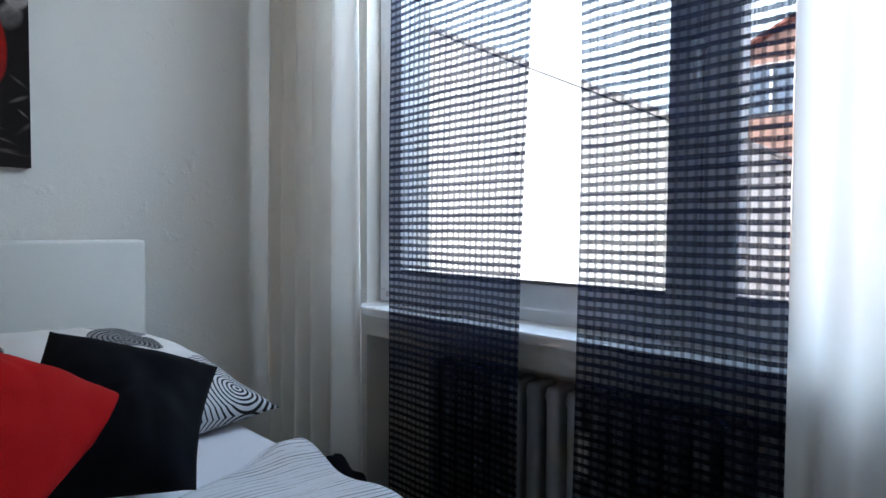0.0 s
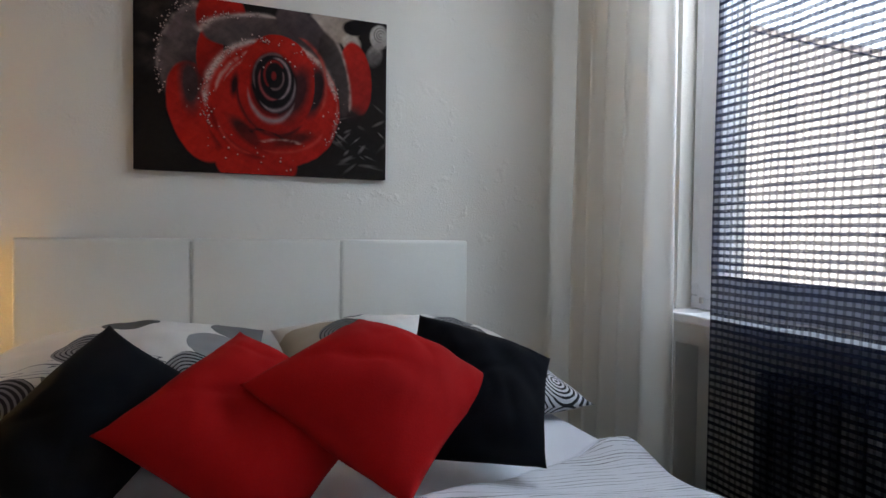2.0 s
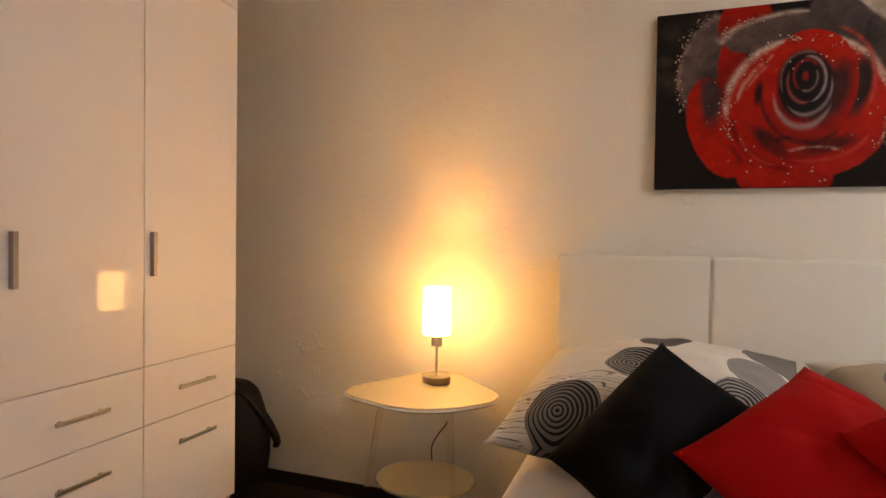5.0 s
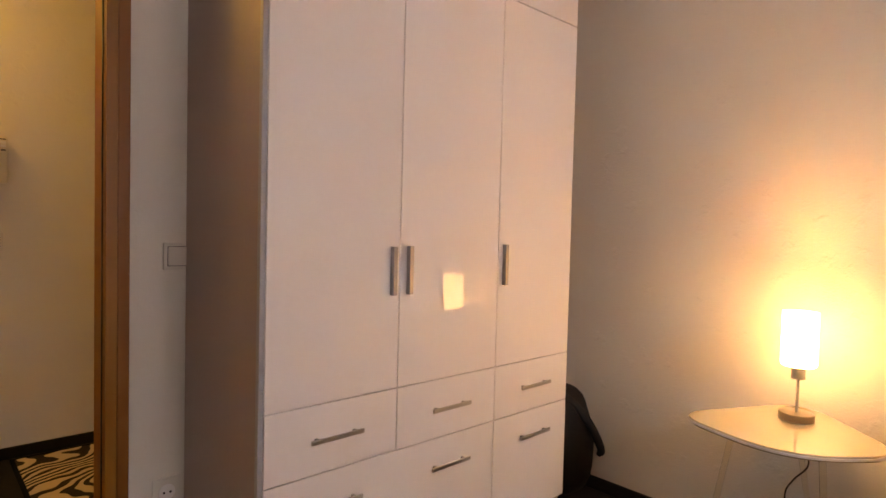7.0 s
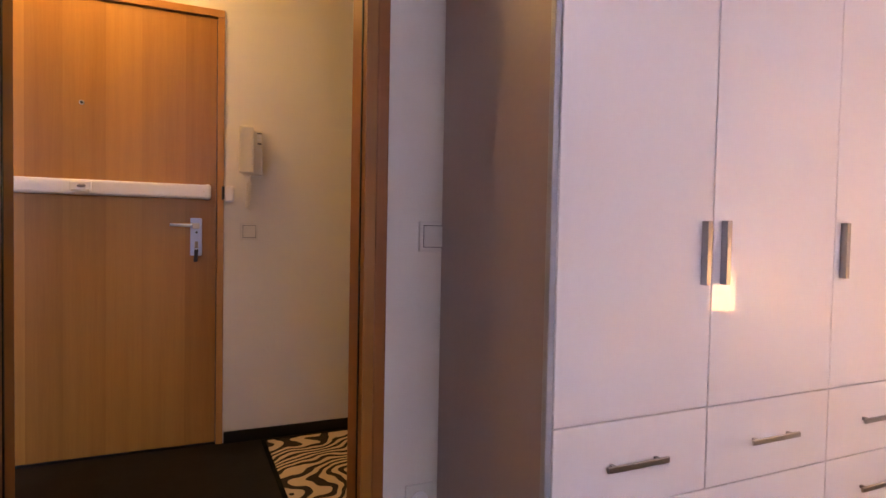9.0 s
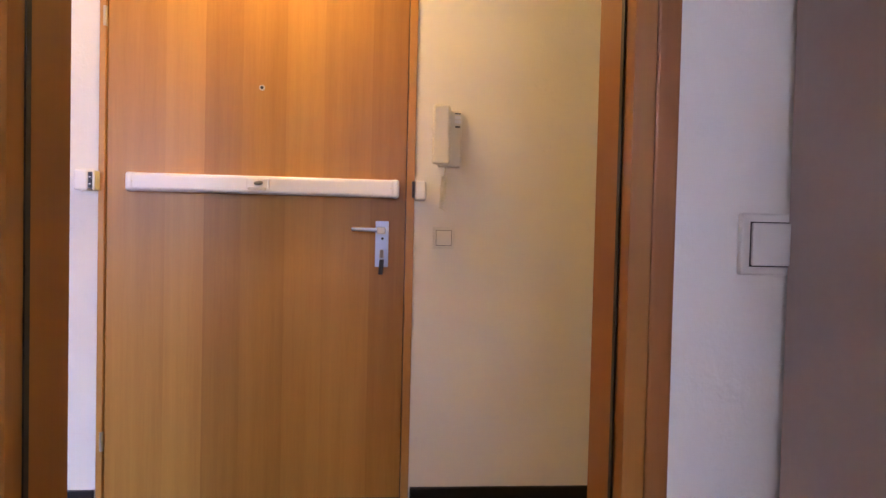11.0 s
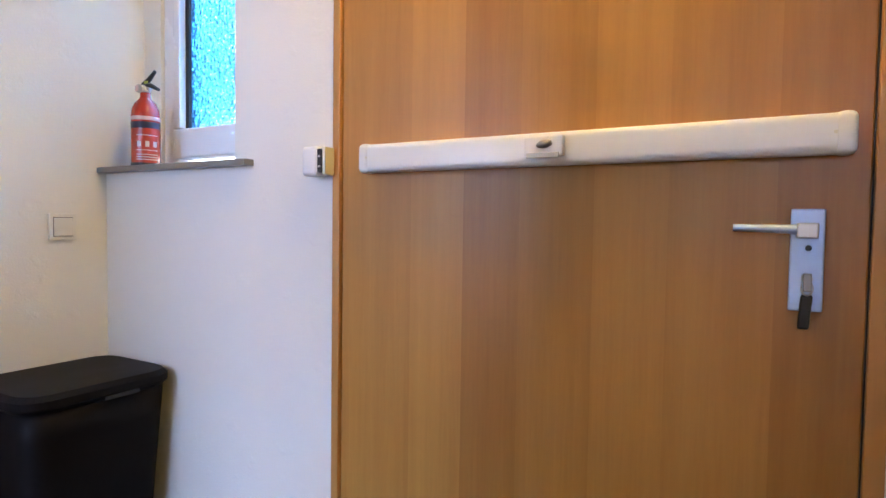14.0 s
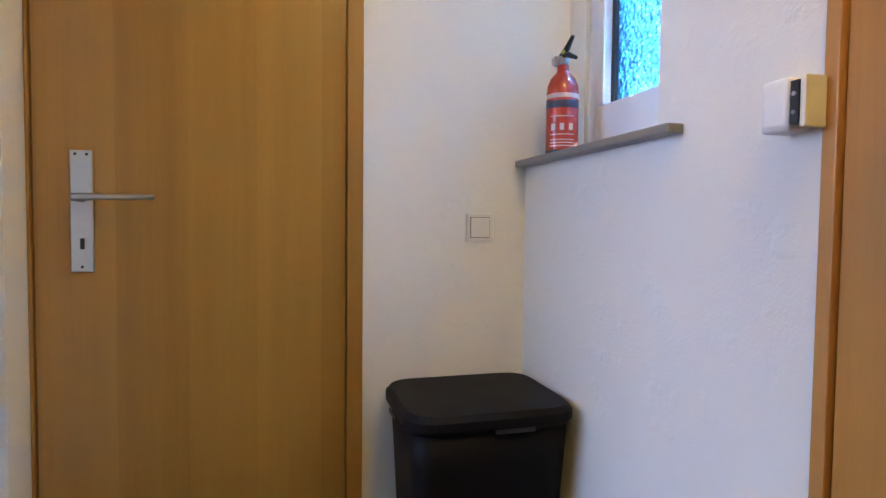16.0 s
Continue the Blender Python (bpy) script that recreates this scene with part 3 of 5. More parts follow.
hall_fill.data.energy, hall_fill.data.color = HALL_FILL_POWER, (0.42, 0.64, 1.0)
hall_fill.matrix_world = look((0.58, -0.6, 1.5), (-3, -0.2, 1.0))

skylight = new("window_skylight", bpy.data.lights.new("window_skylight", 'AREA'))
skylight.data.shape, skylight.data.size, skylight.data.size_y = 'RECTANGLE', 1.9, 0.3
skylight.data.energy, skylight.data.color = WINDOW_POWER, (0.52, 0.74, 1.0)
# extra lamp above the view, added to brighten the left cream curtain
curtain_fill = new("curtain_fill_light", bpy.data.lights.new("curtain_fill_light", 'AREA'))
curtain_fill.data.shape, curtain_fill.data.size, curtain_fill.data.size_y = 'RECTANGLE', 0.5, 0.24
curtain_fill.data.energy, curtain_fill.data.color = SIDE_POWER, (0.78, 0.88, 1.0)
curtain_fill.matrix_world = look((E_X + 0.03, 2.2, 2.04), (1.72, 3.1, 1.1))
skylight.matrix_world = look((E_X + 0.22, 1.68, 2.02), (1.35, 1.9, 0.55))

# skirting
def skirting(name, x0, x1, y0, y1):
    structure(name, box(x0, x1, y0, y1, 0, 0.055, 0.004), M_BASE, "low dark skirting board along the wall", "baseboard")

skirting("baseboard_north", W_X, E_X, N_Y - 0.014, N_Y - 0.001)
skirting("baseboard_hall_a", HW_X + 0.001, HW_X + 0.014, 1.32, HN_Y)
skirting("baseboard_hall_b", HW_X + 0.001, HW_X + 0.014, HS_Y, 0.16)
skirting("baseboard_hall_c", HW_X + 0.015, -2.635, HS_Y + 0.001, HS_Y + 0.014)


# ---------------------------------------------------------------- bedroom doorway and leaf
frame_ob = structure("door_frame_bedroom", box(H_X - 0.012, W_X + 0.014, DOOR_Y1, DOOR_Y1 + 0.029, 0, 2.0), M_JAMB, "beech veneered door frame of the bedroom doorway", "door frame")
part("jamb", box(H_X - 0.012, W_X + 0.014, DOOR_Y0 - 0.029, DOOR_Y0, 0, 2.0), M_JAMB, frame_ob)
part("head", box(H_X - 0.012, W_X + 0.014, DOOR_Y0 - 0.029, DOOR_Y1 + 0.029, 2.001, 2.029), M_JAMB, frame_ob)
for side, x0, x1 in (("bed", W_X + 0.001, W_X + 0.016), ("hall", H_X - 0.016, H_X - 0.001)):
    part("casing", box(x0, x1, DOOR_Y1 + 0.0295, DOOR_Y1 + 0.062, 0, 2.07, 0.004), M_FRAME, frame_ob)
    part("casing", box(x0, x1, DOOR_Y0 - 0.062, DOOR_Y0 - 0.0295, 0, 2.07, 0.004), M_FRAME, frame_ob)
    part("casing", box(x0, x1, DOOR_Y0 - 0.029, DOOR_Y1 + 0.029, 2.03, 2.07, 0.004), M_FRAME, frame_ob)
part("rubber_seal", box(W_X - 0.028, W_X - 0.018, DOOR_Y1 - 0.003, DOOR_Y1 - 0.0005, 0, 2.0), M_BLACK, frame_ob, "dark rubber door seal")
part("rubber_seal", box(W_X - 0.028, W_X - 0.018, DOOR_Y0 + 0.0005, DOOR_Y0 + 0.003, 0, 2.0), M_BLACK, frame_ob, "dark rubber door seal")

leaf = empty("door_bedroom", W_X + 0.03, 0.742, 0, "open beech veneered bedroom door standing into the room", "door")
leaf["kind"] = "structure"
part("leaf", box(W_X + 0.035, W_X + 0.835, 0.722, 0.762, 0.008, 1.985, 0.003), M_DOOR2, leaf)


def lever_set(parent, tip, hub, plate, normal_axis, sign, base, mat_plate, mat_lever, keyhole=True):
    """A backplate with a lever. plate: (a0, a1, z0, z1) along the wall; tip and hub along the wall; base: the leaf's face."""
    a0, a1, z0, z1 = plate
    def bx(p0, p1, q0, q1, r0, r1, bev):
        lo, hi = sorted((base + sign * q0, base + sign * q1))
        return box(lo, hi, p0, p1, r0, r1, bev) if normal_axis == 0 else box(p0, p1, lo, hi, r0, r1, bev)
    pl = part("backplate", bx(a0, a1, 0.0005, 0.009, z0, z1, 0.003), mat_plate, parent, "metal backplate with a keyhole")
    zh = hub[1]
    def pt(a, out, z):
        return (base + sign * out, a, z) if normal_axis == 0 else (a, base + sign * out, z)
    part("lever_neck", tube([pt(hub[0], 0.007, zh), pt(hub[0], 0.03, zh), pt(hub[0], 0.05, zh)], [0.012, 0.010, 0.010], 14), mat_lever, pl, smooth=True)
    k = 1 if tip > hub[0] else -1
    part("lever", tube(smooth_path([pt(hub[0] - k * 0.008, 0.05, zh), pt(hub[0] + k * 0.02, 0.052, zh + 0.001), pt((tip + hub[0]) / 2, 0.052, zh + 0.002), pt(tip, 0.05, zh + 0.003)], 6),
                       [0.0095 - 0.0002 * i for i in range(19)], 12), mat_lever, pl, "slim metal door lever", True)
    return pl


lever_set(leaf, W_X + 0.62, (W_X + 0.77, 1.05), (W_X + 0.748, W_X + 0.792, 0.88, 1.13), 1, 1, 0.762, M_NICKEL, M_NICKEL)


# ---------------------------------------------------------------- switches and sockets
def light_switch(name, axis, base, sign, a0, a1, z0, z1, label):
    """A square rocker on a wall whose normal is axis."""
    def bx(p, q0, q1, r, bev):
        lo, hi = sorted((base + sign * q0, base + sign * q1))
        return box(lo, hi, p[0], p[1], r[0], r[1], bev) if axis == 0 else box(p[0], p[1], lo, hi, r[0], r[1], bev)
    e = empty(name, *((base, (a0 + a1) / 2, z0) if axis == 0 else ((a0 + a1) / 2, base, z0)), label, "light switch")
    w = a1 - a0
    part("frame", bx((a0, a1), 0.0005, 0.012, (z0, z1), 0.003), M_SWITCH, e)
    part("rocker_gap", bx((a0 + w * 0.14, a1 - w * 0.14), 0.010, 0.0123, (z0 + w * 0.14, z1 - w * 0.14), 0), M_GAP, e, "thin dark joint round the rocker")
    part("rocker", bx((a0 + w * 0.16, a1 - w * 0.16), 0.011, 0.0165, (z0 + w * 0.16, z1 - w * 0.16), 0.002), M_SWITCH, e)
    return e


light_switch("light_switch", 0, HW_X, 1, 1.387, 1.470, 0.970, 1.052, "cream square light switch below the intercom")
light_switch("light_switch", 1, HS_Y, 1, -3.015, -2.932, 0.968, 1.052, "cream square light switch above the bin")
light_switch("light_switch", 0, W_X, 1, 1.716, 1.794, 0.976, 1.058, "cream square light switch beside the wardrobe")
sock = empty("wall_socket", W_X, 1.735, 0.25, "white square wall socket near the floor", "socket")
part("frame", box(W_X + 0.0005, W_X + 0.008, 1.69, 1.772, 0.248, 0.335, 0.002), M_SWITCH, sock)
bm = lathe([(0.024, 0), (0.024, 0.004), (0.021, 0.0045)], 0, 0, 28)
bmesh.ops.transform(bm, matrix=pose(W_X + 0.0085, 1.731, 0.291, 0, 90, 0), verts=bm.verts)
part("well", bm, M_WHITE, sock)
for dy in (-0.0095, 0.0095):
    bm = lathe([(0.0035, 0), (0.0035, 0.001)], 0, 0, 12)
    bmesh.ops.transform(bm, matrix=pose(W_X + 0.0132, 1.731 + dy, 0.291, 0, 90, 0), verts=bm.verts)
    part("contact_hole", bm, M_BLACK, sock)


# ---------------------------------------------------------------- wardrobe
FX = -1.129
wd = empty("wardrobe", -1.4, 2.42, 0, "tall white lacquered wardrobe with three doors and drawers", "wardrobe")
WA, WB, WC, WD = 1.79, 2.207, 2.635, 3.057
part("side_panel", box(W_X + 0.012, FX - 0.024, WA - 0.009, WA + 0.02, 0, 2.32), M_SIDE, wd, "side panel coloured brownish grey for its shade")
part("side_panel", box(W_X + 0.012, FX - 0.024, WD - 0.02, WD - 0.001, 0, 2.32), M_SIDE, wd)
part("front_edge", box(FX - 0.0235, FX - 0.006, WA - 0.012, WA + 0.006, 0.0, 2.32, 0.003), M_EDGE, wd, "pale grey edging strip")
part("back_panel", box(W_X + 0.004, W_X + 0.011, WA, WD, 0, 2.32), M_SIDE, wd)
part("carcass_front", box(FX - 0.036, FX - 0.0245, WA + 0.021, WD - 0.021, 0.08, 2.3), M_GAP, wd, "dark inside behind the door gaps")
part("top_panel", box(W_X + 0.012, FX - 0.025, WA + 0.021, WD - 0.021, 2.301, 2.32), M_FRONT, wd)
part("plinth", box(FX - 0.06, FX - 0.037, WA + 0.021, WD - 0.021, 0, 0.079), M_FRONT, wd)
G = 0.0014


def front(name, y0, y1, z0, z1):
    return part(name, box(FX - 0.02, FX, y0 + G, y1 - G, z0 + G, z1 - G, 0.0015, 1), M_FRONT, wd)


def bar_handle(parent, y0, y1, z0, z1):
    """A slim bar: upright ones stand on the door, level ones on two short feet."""
    upright = (z1 - z0) > (y1 - y0)
    out = 0.018 if upright else 0.021
    b = box(FX + (0.0005 if upright else out - 0.007), FX + out, y0, y1, z0, z1, 0.0016)
    part("handle", b, M_HANDLE if upright else M_STEEL, parent, "brushed steel bar handle")
    zm, ym = (z0 + z1) / 2, (y0 + y1) / 2
    for k in () if upright else (-1, 1):
        y, z = ym + k * ((y1 - y0) / 2 - 0.022), zm
        part("handle_foot", box(FX - 0.0005, FX + out - 0.006, y - 0.004, y + 0.004, z - 0.004, z + 0.004), M_HANDLE, parent)


DZ0, DZ1, DZ2, DZ3 = 0.08, 0.462, 0.649, 1.91
d1, d2, d3 = front("door", WA, WB, DZ2, DZ3), front("door", WB, WC, DZ2, DZ3), front("door", WC, WD, DZ2, DZ3)
for a, c in ((WA, WB), (WB, WC), (WC, WD)):
    front("top_door", a, c, DZ3, 2.3)
bar_handle(d1, 2.171, 2.185, 0.925, 1.066)
bar_handle(d2, 2.231, 2.245, 0.925, 1.068)
bar_handle(d3, 2.656, 2.670, 0.932, 1.072)
for a, c, h in ((WA, WB, (1.915, 2.078)), (WB, WC, (2.338, 2.502)), (WC, WD, (2.762, 2.93))):
    bar_handle(front("drawer", a, c, DZ1, DZ2), h[0], h[1], 0.55, 0.562)
low = front("drawer", WA, WC, DZ0, DZ1)
bar_handle(low, 1.915, 2.078, 0.366, 0.378)
bar_handle(low, 2.338, 2.504, 0.366, 0.378)
bar_handle(front("drawer", WC, WD, DZ0, DZ1), 2.763, 2.934, 0.367, 0.379)


# ---------------------------------------------------------------- bed
HB = 3.235
bed = empty("bed", 0.77, 2.3, 0, "double bed with white padded headboard and white sheet", "bed")
HBX = (0.05, 0.526, 1.004, 1.482)
for a, c in zip(HBX, HBX[1:]):
    part("headboard_panel", box(a + 0.001, c - 0.001, HB, HB + 0.1, 0.1, 1.016, 0.012, 3), M_LEATHER, bed, "white leatherette headboard panel", True)
for x in HBX[1:3]:
    part("seam", box(x - 0.004, x + 0.004, HB - 0.0005, HB + 0.012, 0.3, 1.008), M_SEAM, bed)
part("bed_base", box(0.06, 1.55, 1.37, HB - 0.002, 0.06, 0.3, 0.01), M_LEATHER, bed)
for x in (0.12, 1.49):
    for y in (1.45, 3.1):
        part("foot", box(x - 0.03, x + 0.03, y - 0.03, y + 0.03, 0, 0.0595), M_BLACK, bed)
bm = box(0.045, 1.57, 1.35, HB - 0.004, 0.301, 0.5, 0.035, 4)
part("mattress", bm, M_SHEET, bed, "mattress under a tight white sheet", True)

pl = pillow("pillow", [(-0.03, 2.64, 0.56), (0.72, 2.60, 0.57), (0.74, 3.14, 0.73), (0.07, 3.12, 0.71)], 0.27, M_PILLOWL, pinch=0.03, seed=3)
tagged(pl, "bed pillow in white case with grey circles and rings", "pillow", "pillows on the bed")
pr = pillow("pillow", [(0.80, 2.60, 0.57), (1.65, 2.665, 0.54), (1.47, 3.12, 0.69), (0.76, 3.14, 0.73)], 0.27, M_PILLOWR, pinch=0.03, seed=9)
tagged(pr, "bed pillow in white case with beige and grey rings", "pillow", "pillows on the bed")
cushions = (("black", [(0.379, 2.705, 0.83), (0.150, 2.50, 0.60), (0.36, 2.33, 0.50), (0.60, 2.57, 0.70)], M_BLACKC, "plain black cotton cushion leaning on the pillows"),
            ("black", [(1.085, 2.63, 0.835), (0.91, 2.38, 0.58), (1.245, 2.27, 0.555), (1.395, 2.505, 0.728)], M_BLACKC, "plain black cotton cushion beside a red one"),
            ("red", [(0.652, 2.625, 0.815), (0.397, 2.385, 0.684), (0.70, 2.26, 0.48), (0.93, 2.45, 0.64)], M_RED, "plain red cotton cushion leaning on a black one"),
            ("red", [(0.90, 2.51, 0.85), (0.641, 2.35, 0.762), (0.925, 2.215, 0.55), (1.18, 2.375, 0.72)], M_RED, "plain red cotton cushion lying over another"))
for i, (_, cs, mt, lb) in enumerate(cushions):
    tagged(pillow("cushion", cs, 0.215, mt, pinch=0.045, seed=20 + i, n=52, full=0.5), lb, "cushion", "cushions on the bed")


def bedspread():
    """A rumpled spread over the lower bed, hanging a little over its side."""
    bm = bmesh.new()
    uvl = bm.loops.layers.uv.new("UVMap")
    nx, ny = 90, 60
    rows = []
    for j in range(ny + 1):
        row = []
        for i in range(nx + 1):
            s, t = i / nx, j / ny
            head = 2.115 + 0.35 * s + 0.012 * math.sin(s * 9)
            y = 1.335 + (head - 1.335) * t
            x = 0.03 + s * 1.66
            z = 0.512 + 0.010 * noise.noise(Vector((x * 5, y * 7, 0))) + 0.016 * max(0, noise.noise(Vector((x * 2.2, y * 9 + x * 3, 4))))
            z += 0.018 * math.exp(-((t - 0.97) / 0.05) ** 2) * (0.6 + 0.4 * math.sin(s * 14))
            z += 0.02 * math.exp(-((x - 1.5) / 0.06) ** 2) * math.exp(-((t - 1) / 0.1) ** 2)
            over = x - 1.56
            if over > 0:
                z -= min(over * 1.4, 0.4) + over * over * 6
                x = 1.56 + over * 0.35 + 0.012 * math.sin(y * 22)
            z -= 0.02 * max(0, (t - 0.975) / 0.025)
            row.append((bm.verts.new((x, y, z)), (s * 1.66, y + 0.25 * s)))
        rows.append(row)
    for j in range(ny):
        for i in range(nx):
            q = [rows[j][i], rows[j][i + 1], rows[j + 1][i + 1], rows[j + 1][i]]
            f = bm.faces.new([v for v, _ in q])
            for lp, (_, uv) in zip(f.loops, q):
                lp[uvl].uv = uv
    hem = [v.co.copy() + Vector((0, 0, 0.003)) for v, _ in rows[-1]]
    ob = mesh_object("bedspread", bm, M_BLANKET, True)
    part("hem", tube(hem, 0.005, 8), M_SHEET, ob, "white rolled hem", True)
    return tagged(ob, "rumpled white bedspread with thin black stripes", "bedspread")


bedspread()


# ---------------------------------------------------------------- canvas print of a rose
def rose_picture(x0, x1, z0, z1, yf, depth):
    """A print on stretched canvas; the flower is built up from overlapping petals of paint."""
    nx, nz = 480, 330
    u, v = np.meshgrid(np.linspace(0, 1.45, nx), np.linspace(0, 1, nz))   # v runs down
    rng = np.random.RandomState(5)

    def cloud(freq, seed):
        r = np.random.RandomState(seed)
        out, amp = np.zeros_like(u), 1.0
        for o in range(4):
            a, b, c, d = r.uniform(0, 6.28, 4)
            f = freq * 2 ** o
            out += amp * np.sin(f * u + a + 1.3 * np.sin(f * 0.7 * v + b)) * np.sin(f * v + c + 1.1 * np.sin(f * 0.8 * u + d))
            amp *= 0.55
        return out / 1.6

    n1, n2, n3 = cloud(7, 1), cloud(20, 2), cloud(45, 3)
    img = np.zeros(u.shape + (3,))
    img[:] = (0.013, 0.0095, 0.0085)

    def lay(mask, col):
        m = np.clip(mask, 0, 1)[..., None]
        img[:] = img * (1 - m) + np.asarray(col) * m

    def petal(cx, cy, rx, ry, rot, col, far=None, lean=0.0, soft=0.05, strength=1.0, wob=0.05, mottle=0.14):
        """An uneven ellipse of paint that runs from one colour to another along the angle lean."""
        c, k = math.cos(rot), math.sin(rot)
        du, dv = u - cx, v - cy
        r = np.hypot((du * c + dv * k) / rx, (-du * k + dv * c) / ry) + wob * (0.6 * n1 + 0.3 * n2)
        t = np.clip(0.5 + 0.5 * (du / rx * math.cos(lean) + dv / ry * math.sin(lean)), 0, 1)[..., None]
        tone = np.asarray(col) * (1 - t) + np.asarray(far if far is not None else col) * t
        lay(np.clip((1 - r) / soft, 0, 1) * strength, tone * np.clip(1 + mottle * (0.8 * n2 + 0.4 * n3), 0.4, 1.6)[..., None])

    def lip(cx, cy, rx, ry, rot, a0, a1, width, col, strength=0.9, rough=0.3, fade=18.0):
        """A lit or dark lip: a stretch of an ellipse, thinning at both ends."""
        c, k = math.cos(rot), math.sin(rot)
        du, dv = u - cx, v - cy
        x, y = (du * c + dv * k) / rx, (-du * k + dv * c) / ry
        r = np.hypot(x, y) + 0.03 * n1
        th = np.mod(np.degrees(np.arctan2(y, x)) - a0, 360.0)
        along = np.clip(np.minimum(th, (a1 - a0) - th) / fade, 0, 1)
        w = width * (0.35 + 0.65 * along) + 1e-6
        lay(np.exp(-((r - 1) * min(rx, ry) / w) ** 2) * (along > 0) * np.clip(along * 2, 0, 1) * strength * np.clip(1 - rough + rough * (n3 + n2 + 0.6), 0, 1), col)

    RED, DRED, DARK = (0.40, 0.012, 0.006), (0.13, 0.006, 0.005), (0.010, 0.0075, 0.0085)
    GREY, MAUVE, PALE = (0.042, 0.031, 0.030), (0.115, 0.082, 0.078), (0.46, 0.37, 0.32)
    # dim leaves and pale sky behind the flower
    for cx, cy, rx, ry in ((0.12, 0.12, 0.13, 0.10), (0.10, 0.40, 0.12, 0.10), (0.24, 0.06, 0.08, 0.07), (0.06, 0.28, 0.07, 0.05)):
        petal(cx, cy, rx, ry, 0.3, (0.05, 0.036, 0.032), DARK, 1.2, 0.8, 0.9, 0.2, 0.6)
    petal(1.12, 0.04, 0.17, 0.13, 0.2, PALE, (0.3, 0.25, 0.2), 0.5, 0.15, 0.9, 0.1)
    petal(1.22, 0.15, 0.07, 0.06, 0.2, (0.4, 0.34, 0.29), None, 0.0, 0.3, 0.9, 0.2, 0.4)
    petal(1.25, 0.05, 0.09, 0.055, -0.2, DARK, None, 0.0, 0.2, 1.0, 0.15)
    petal(1.32, 0.03, 0.10, 0.05, 0.1, DARK, None, 0.0, 0.3, 1.0, 0.15)
    petal(1.37, 0.21, 0.055, 0.08, 0.3, (0.3, 0.27, 0.25), (0.08, 0.07, 0.065), 1.5, 0.4, 0.9, 0.2, 0.5)
    petal(1.40, 0.09, 0.066, 0.085, 0.1, (0.5, 0.46, 0.42), (0.28, 0.25, 0.23), 1.2, 0.2, 1.0, 0.12)
    for r in (0.012, 0.026, 0.042):
        lip(1.41, 0.075, r, r * 1.1, 0.3, 20 + 900 * r, 300 + 900 * r, 0.004, (0.13, 0.11, 0.1))
    for _ in range(26):
        a = rng.uniform(-0.9, 0.9)
        cx, cy = rng.uniform(1.13, 1.44), rng.uniform(0.56, 0.96)
        g = rng.uniform(0.03, 0.16) * (1.3 - abs(cy - 0.74) * 2)
        petal(cx, cy, rng.uniform(0.03, 0.08), rng.uniform(0.006, 0.016), a, (g, g * 0.88, g * 0.84), (g * 0.3, g * 0.26, g * 0.25), 0.6, 0.7, 0.9, 0.15, 0.4)
    # outer petals
    petal(0.27, 0.33, 0.145, 0.30, 0.20, MAUVE, GREY, 0.7, 0.12, 1.0, 0.06, 0.35)
    lip(0.27, 0.33, 0.14, 0.29, 0.20, 150, 280, 0.012, (0.26, 0.2, 0.18), 0.8, 0.6)
    petal(0.335, 0.66, 0.165, 0.30, -0.30, (0.34, 0.011, 0.006), RED, 0.9, 0.06)
    petal(0.29, 0.50, 0.075, 0.20, -0.05, (0.035, 0.025, 0.026), None, 0.0, 0.55, 0.97, 0.1, 0.3)
    petal(0.40, 0.63, 0.045, 0.30, -0.22, DARK, None, 0.0, 0.6, 0.95)
    petal(0.455, 0.09, 0.14, 0.16, 0.3, RED, DRED, 1.6, 0.08)
    petal(0.395, 0.30, 0.075, 0.18, 0.1, RED, DRED, 1.2, 0.12)
    petal(0.62, 0.155, 0.28, 0.105, -0.12, MAUVE, (0.045, 0.033, 0.032), 0.5, 0.1, 1.0, 0.05, 0.2)
    lip(0.62, 0.16, 0.275, 0.10, -0.12, 175, 310, 0.011, PALE, 0.85, 0.4)
    petal(0.93, 0.12, 0.20, 0.115, 0.62, (0.085, 0.06, 0.062), (0.04, 0.028, 0.03), 1.0, 0.1, 1.0, 0.05, 0.2)
    lip(0.93, 0.12, 0.195, 0.11, 0.62, 270, 380, 0.010, PALE, 0.8, 0.4)
    petal(1.25, 0.37, 0.105, 0.235, -0.12, RED, (0.2, 0.01, 0.008), 1.3, 0.08)
    petal(1.22, 0.60, 0.10, 0.07, 0.0, (0.04, 0.02, 0.02), DARK, 1.5, 0.7, 0.9, 0.1)
    petal(1.115, 0.36, 0.085, 0.28, -0.22, (0.075, 0.055, 0.052), DARK, 2.4, 0.12, 1.0, 0.05, 0.3)
    lip(1.115, 0.36, 0.083, 0.275, -0.22, 270, 420, 0.008, (0.33, 0.26, 0.23), 0.85, 0.4)
    petal(0.66, 0.94, 0.24, 0.14, 0.05, RED, (0.3, 0.01, 0.006), 0.0, 0.06)
    # the large ring of petals
    petal(0.755, 0.575, 0.405, 0.395, 0.0, RED, (0.33, 0.010, 0.006), 1.2, 0.025, 1.0, 0.035)
    lip(0.755, 0.575, 0.385, 0.385, 0.0, 172, 262, 0.017, PALE, 0.95, 0.45)
    lip(0.765, 0.585, 0.345, 0.345, 0.0, 186, 252, 0.010, (0.42, 0.24, 0.2), 0.8, 0.7)
    lip(0.765, 0.585, 0.32, 0.32, 0.0, 200, 245, 0.006, (0.40, 0.2, 0.17), 0.7, 0.7)
    lip(0.755, 0.575, 0.385, 0.38, 0.0, 272, 352, 0.016, PALE, 0.95, 0.35)
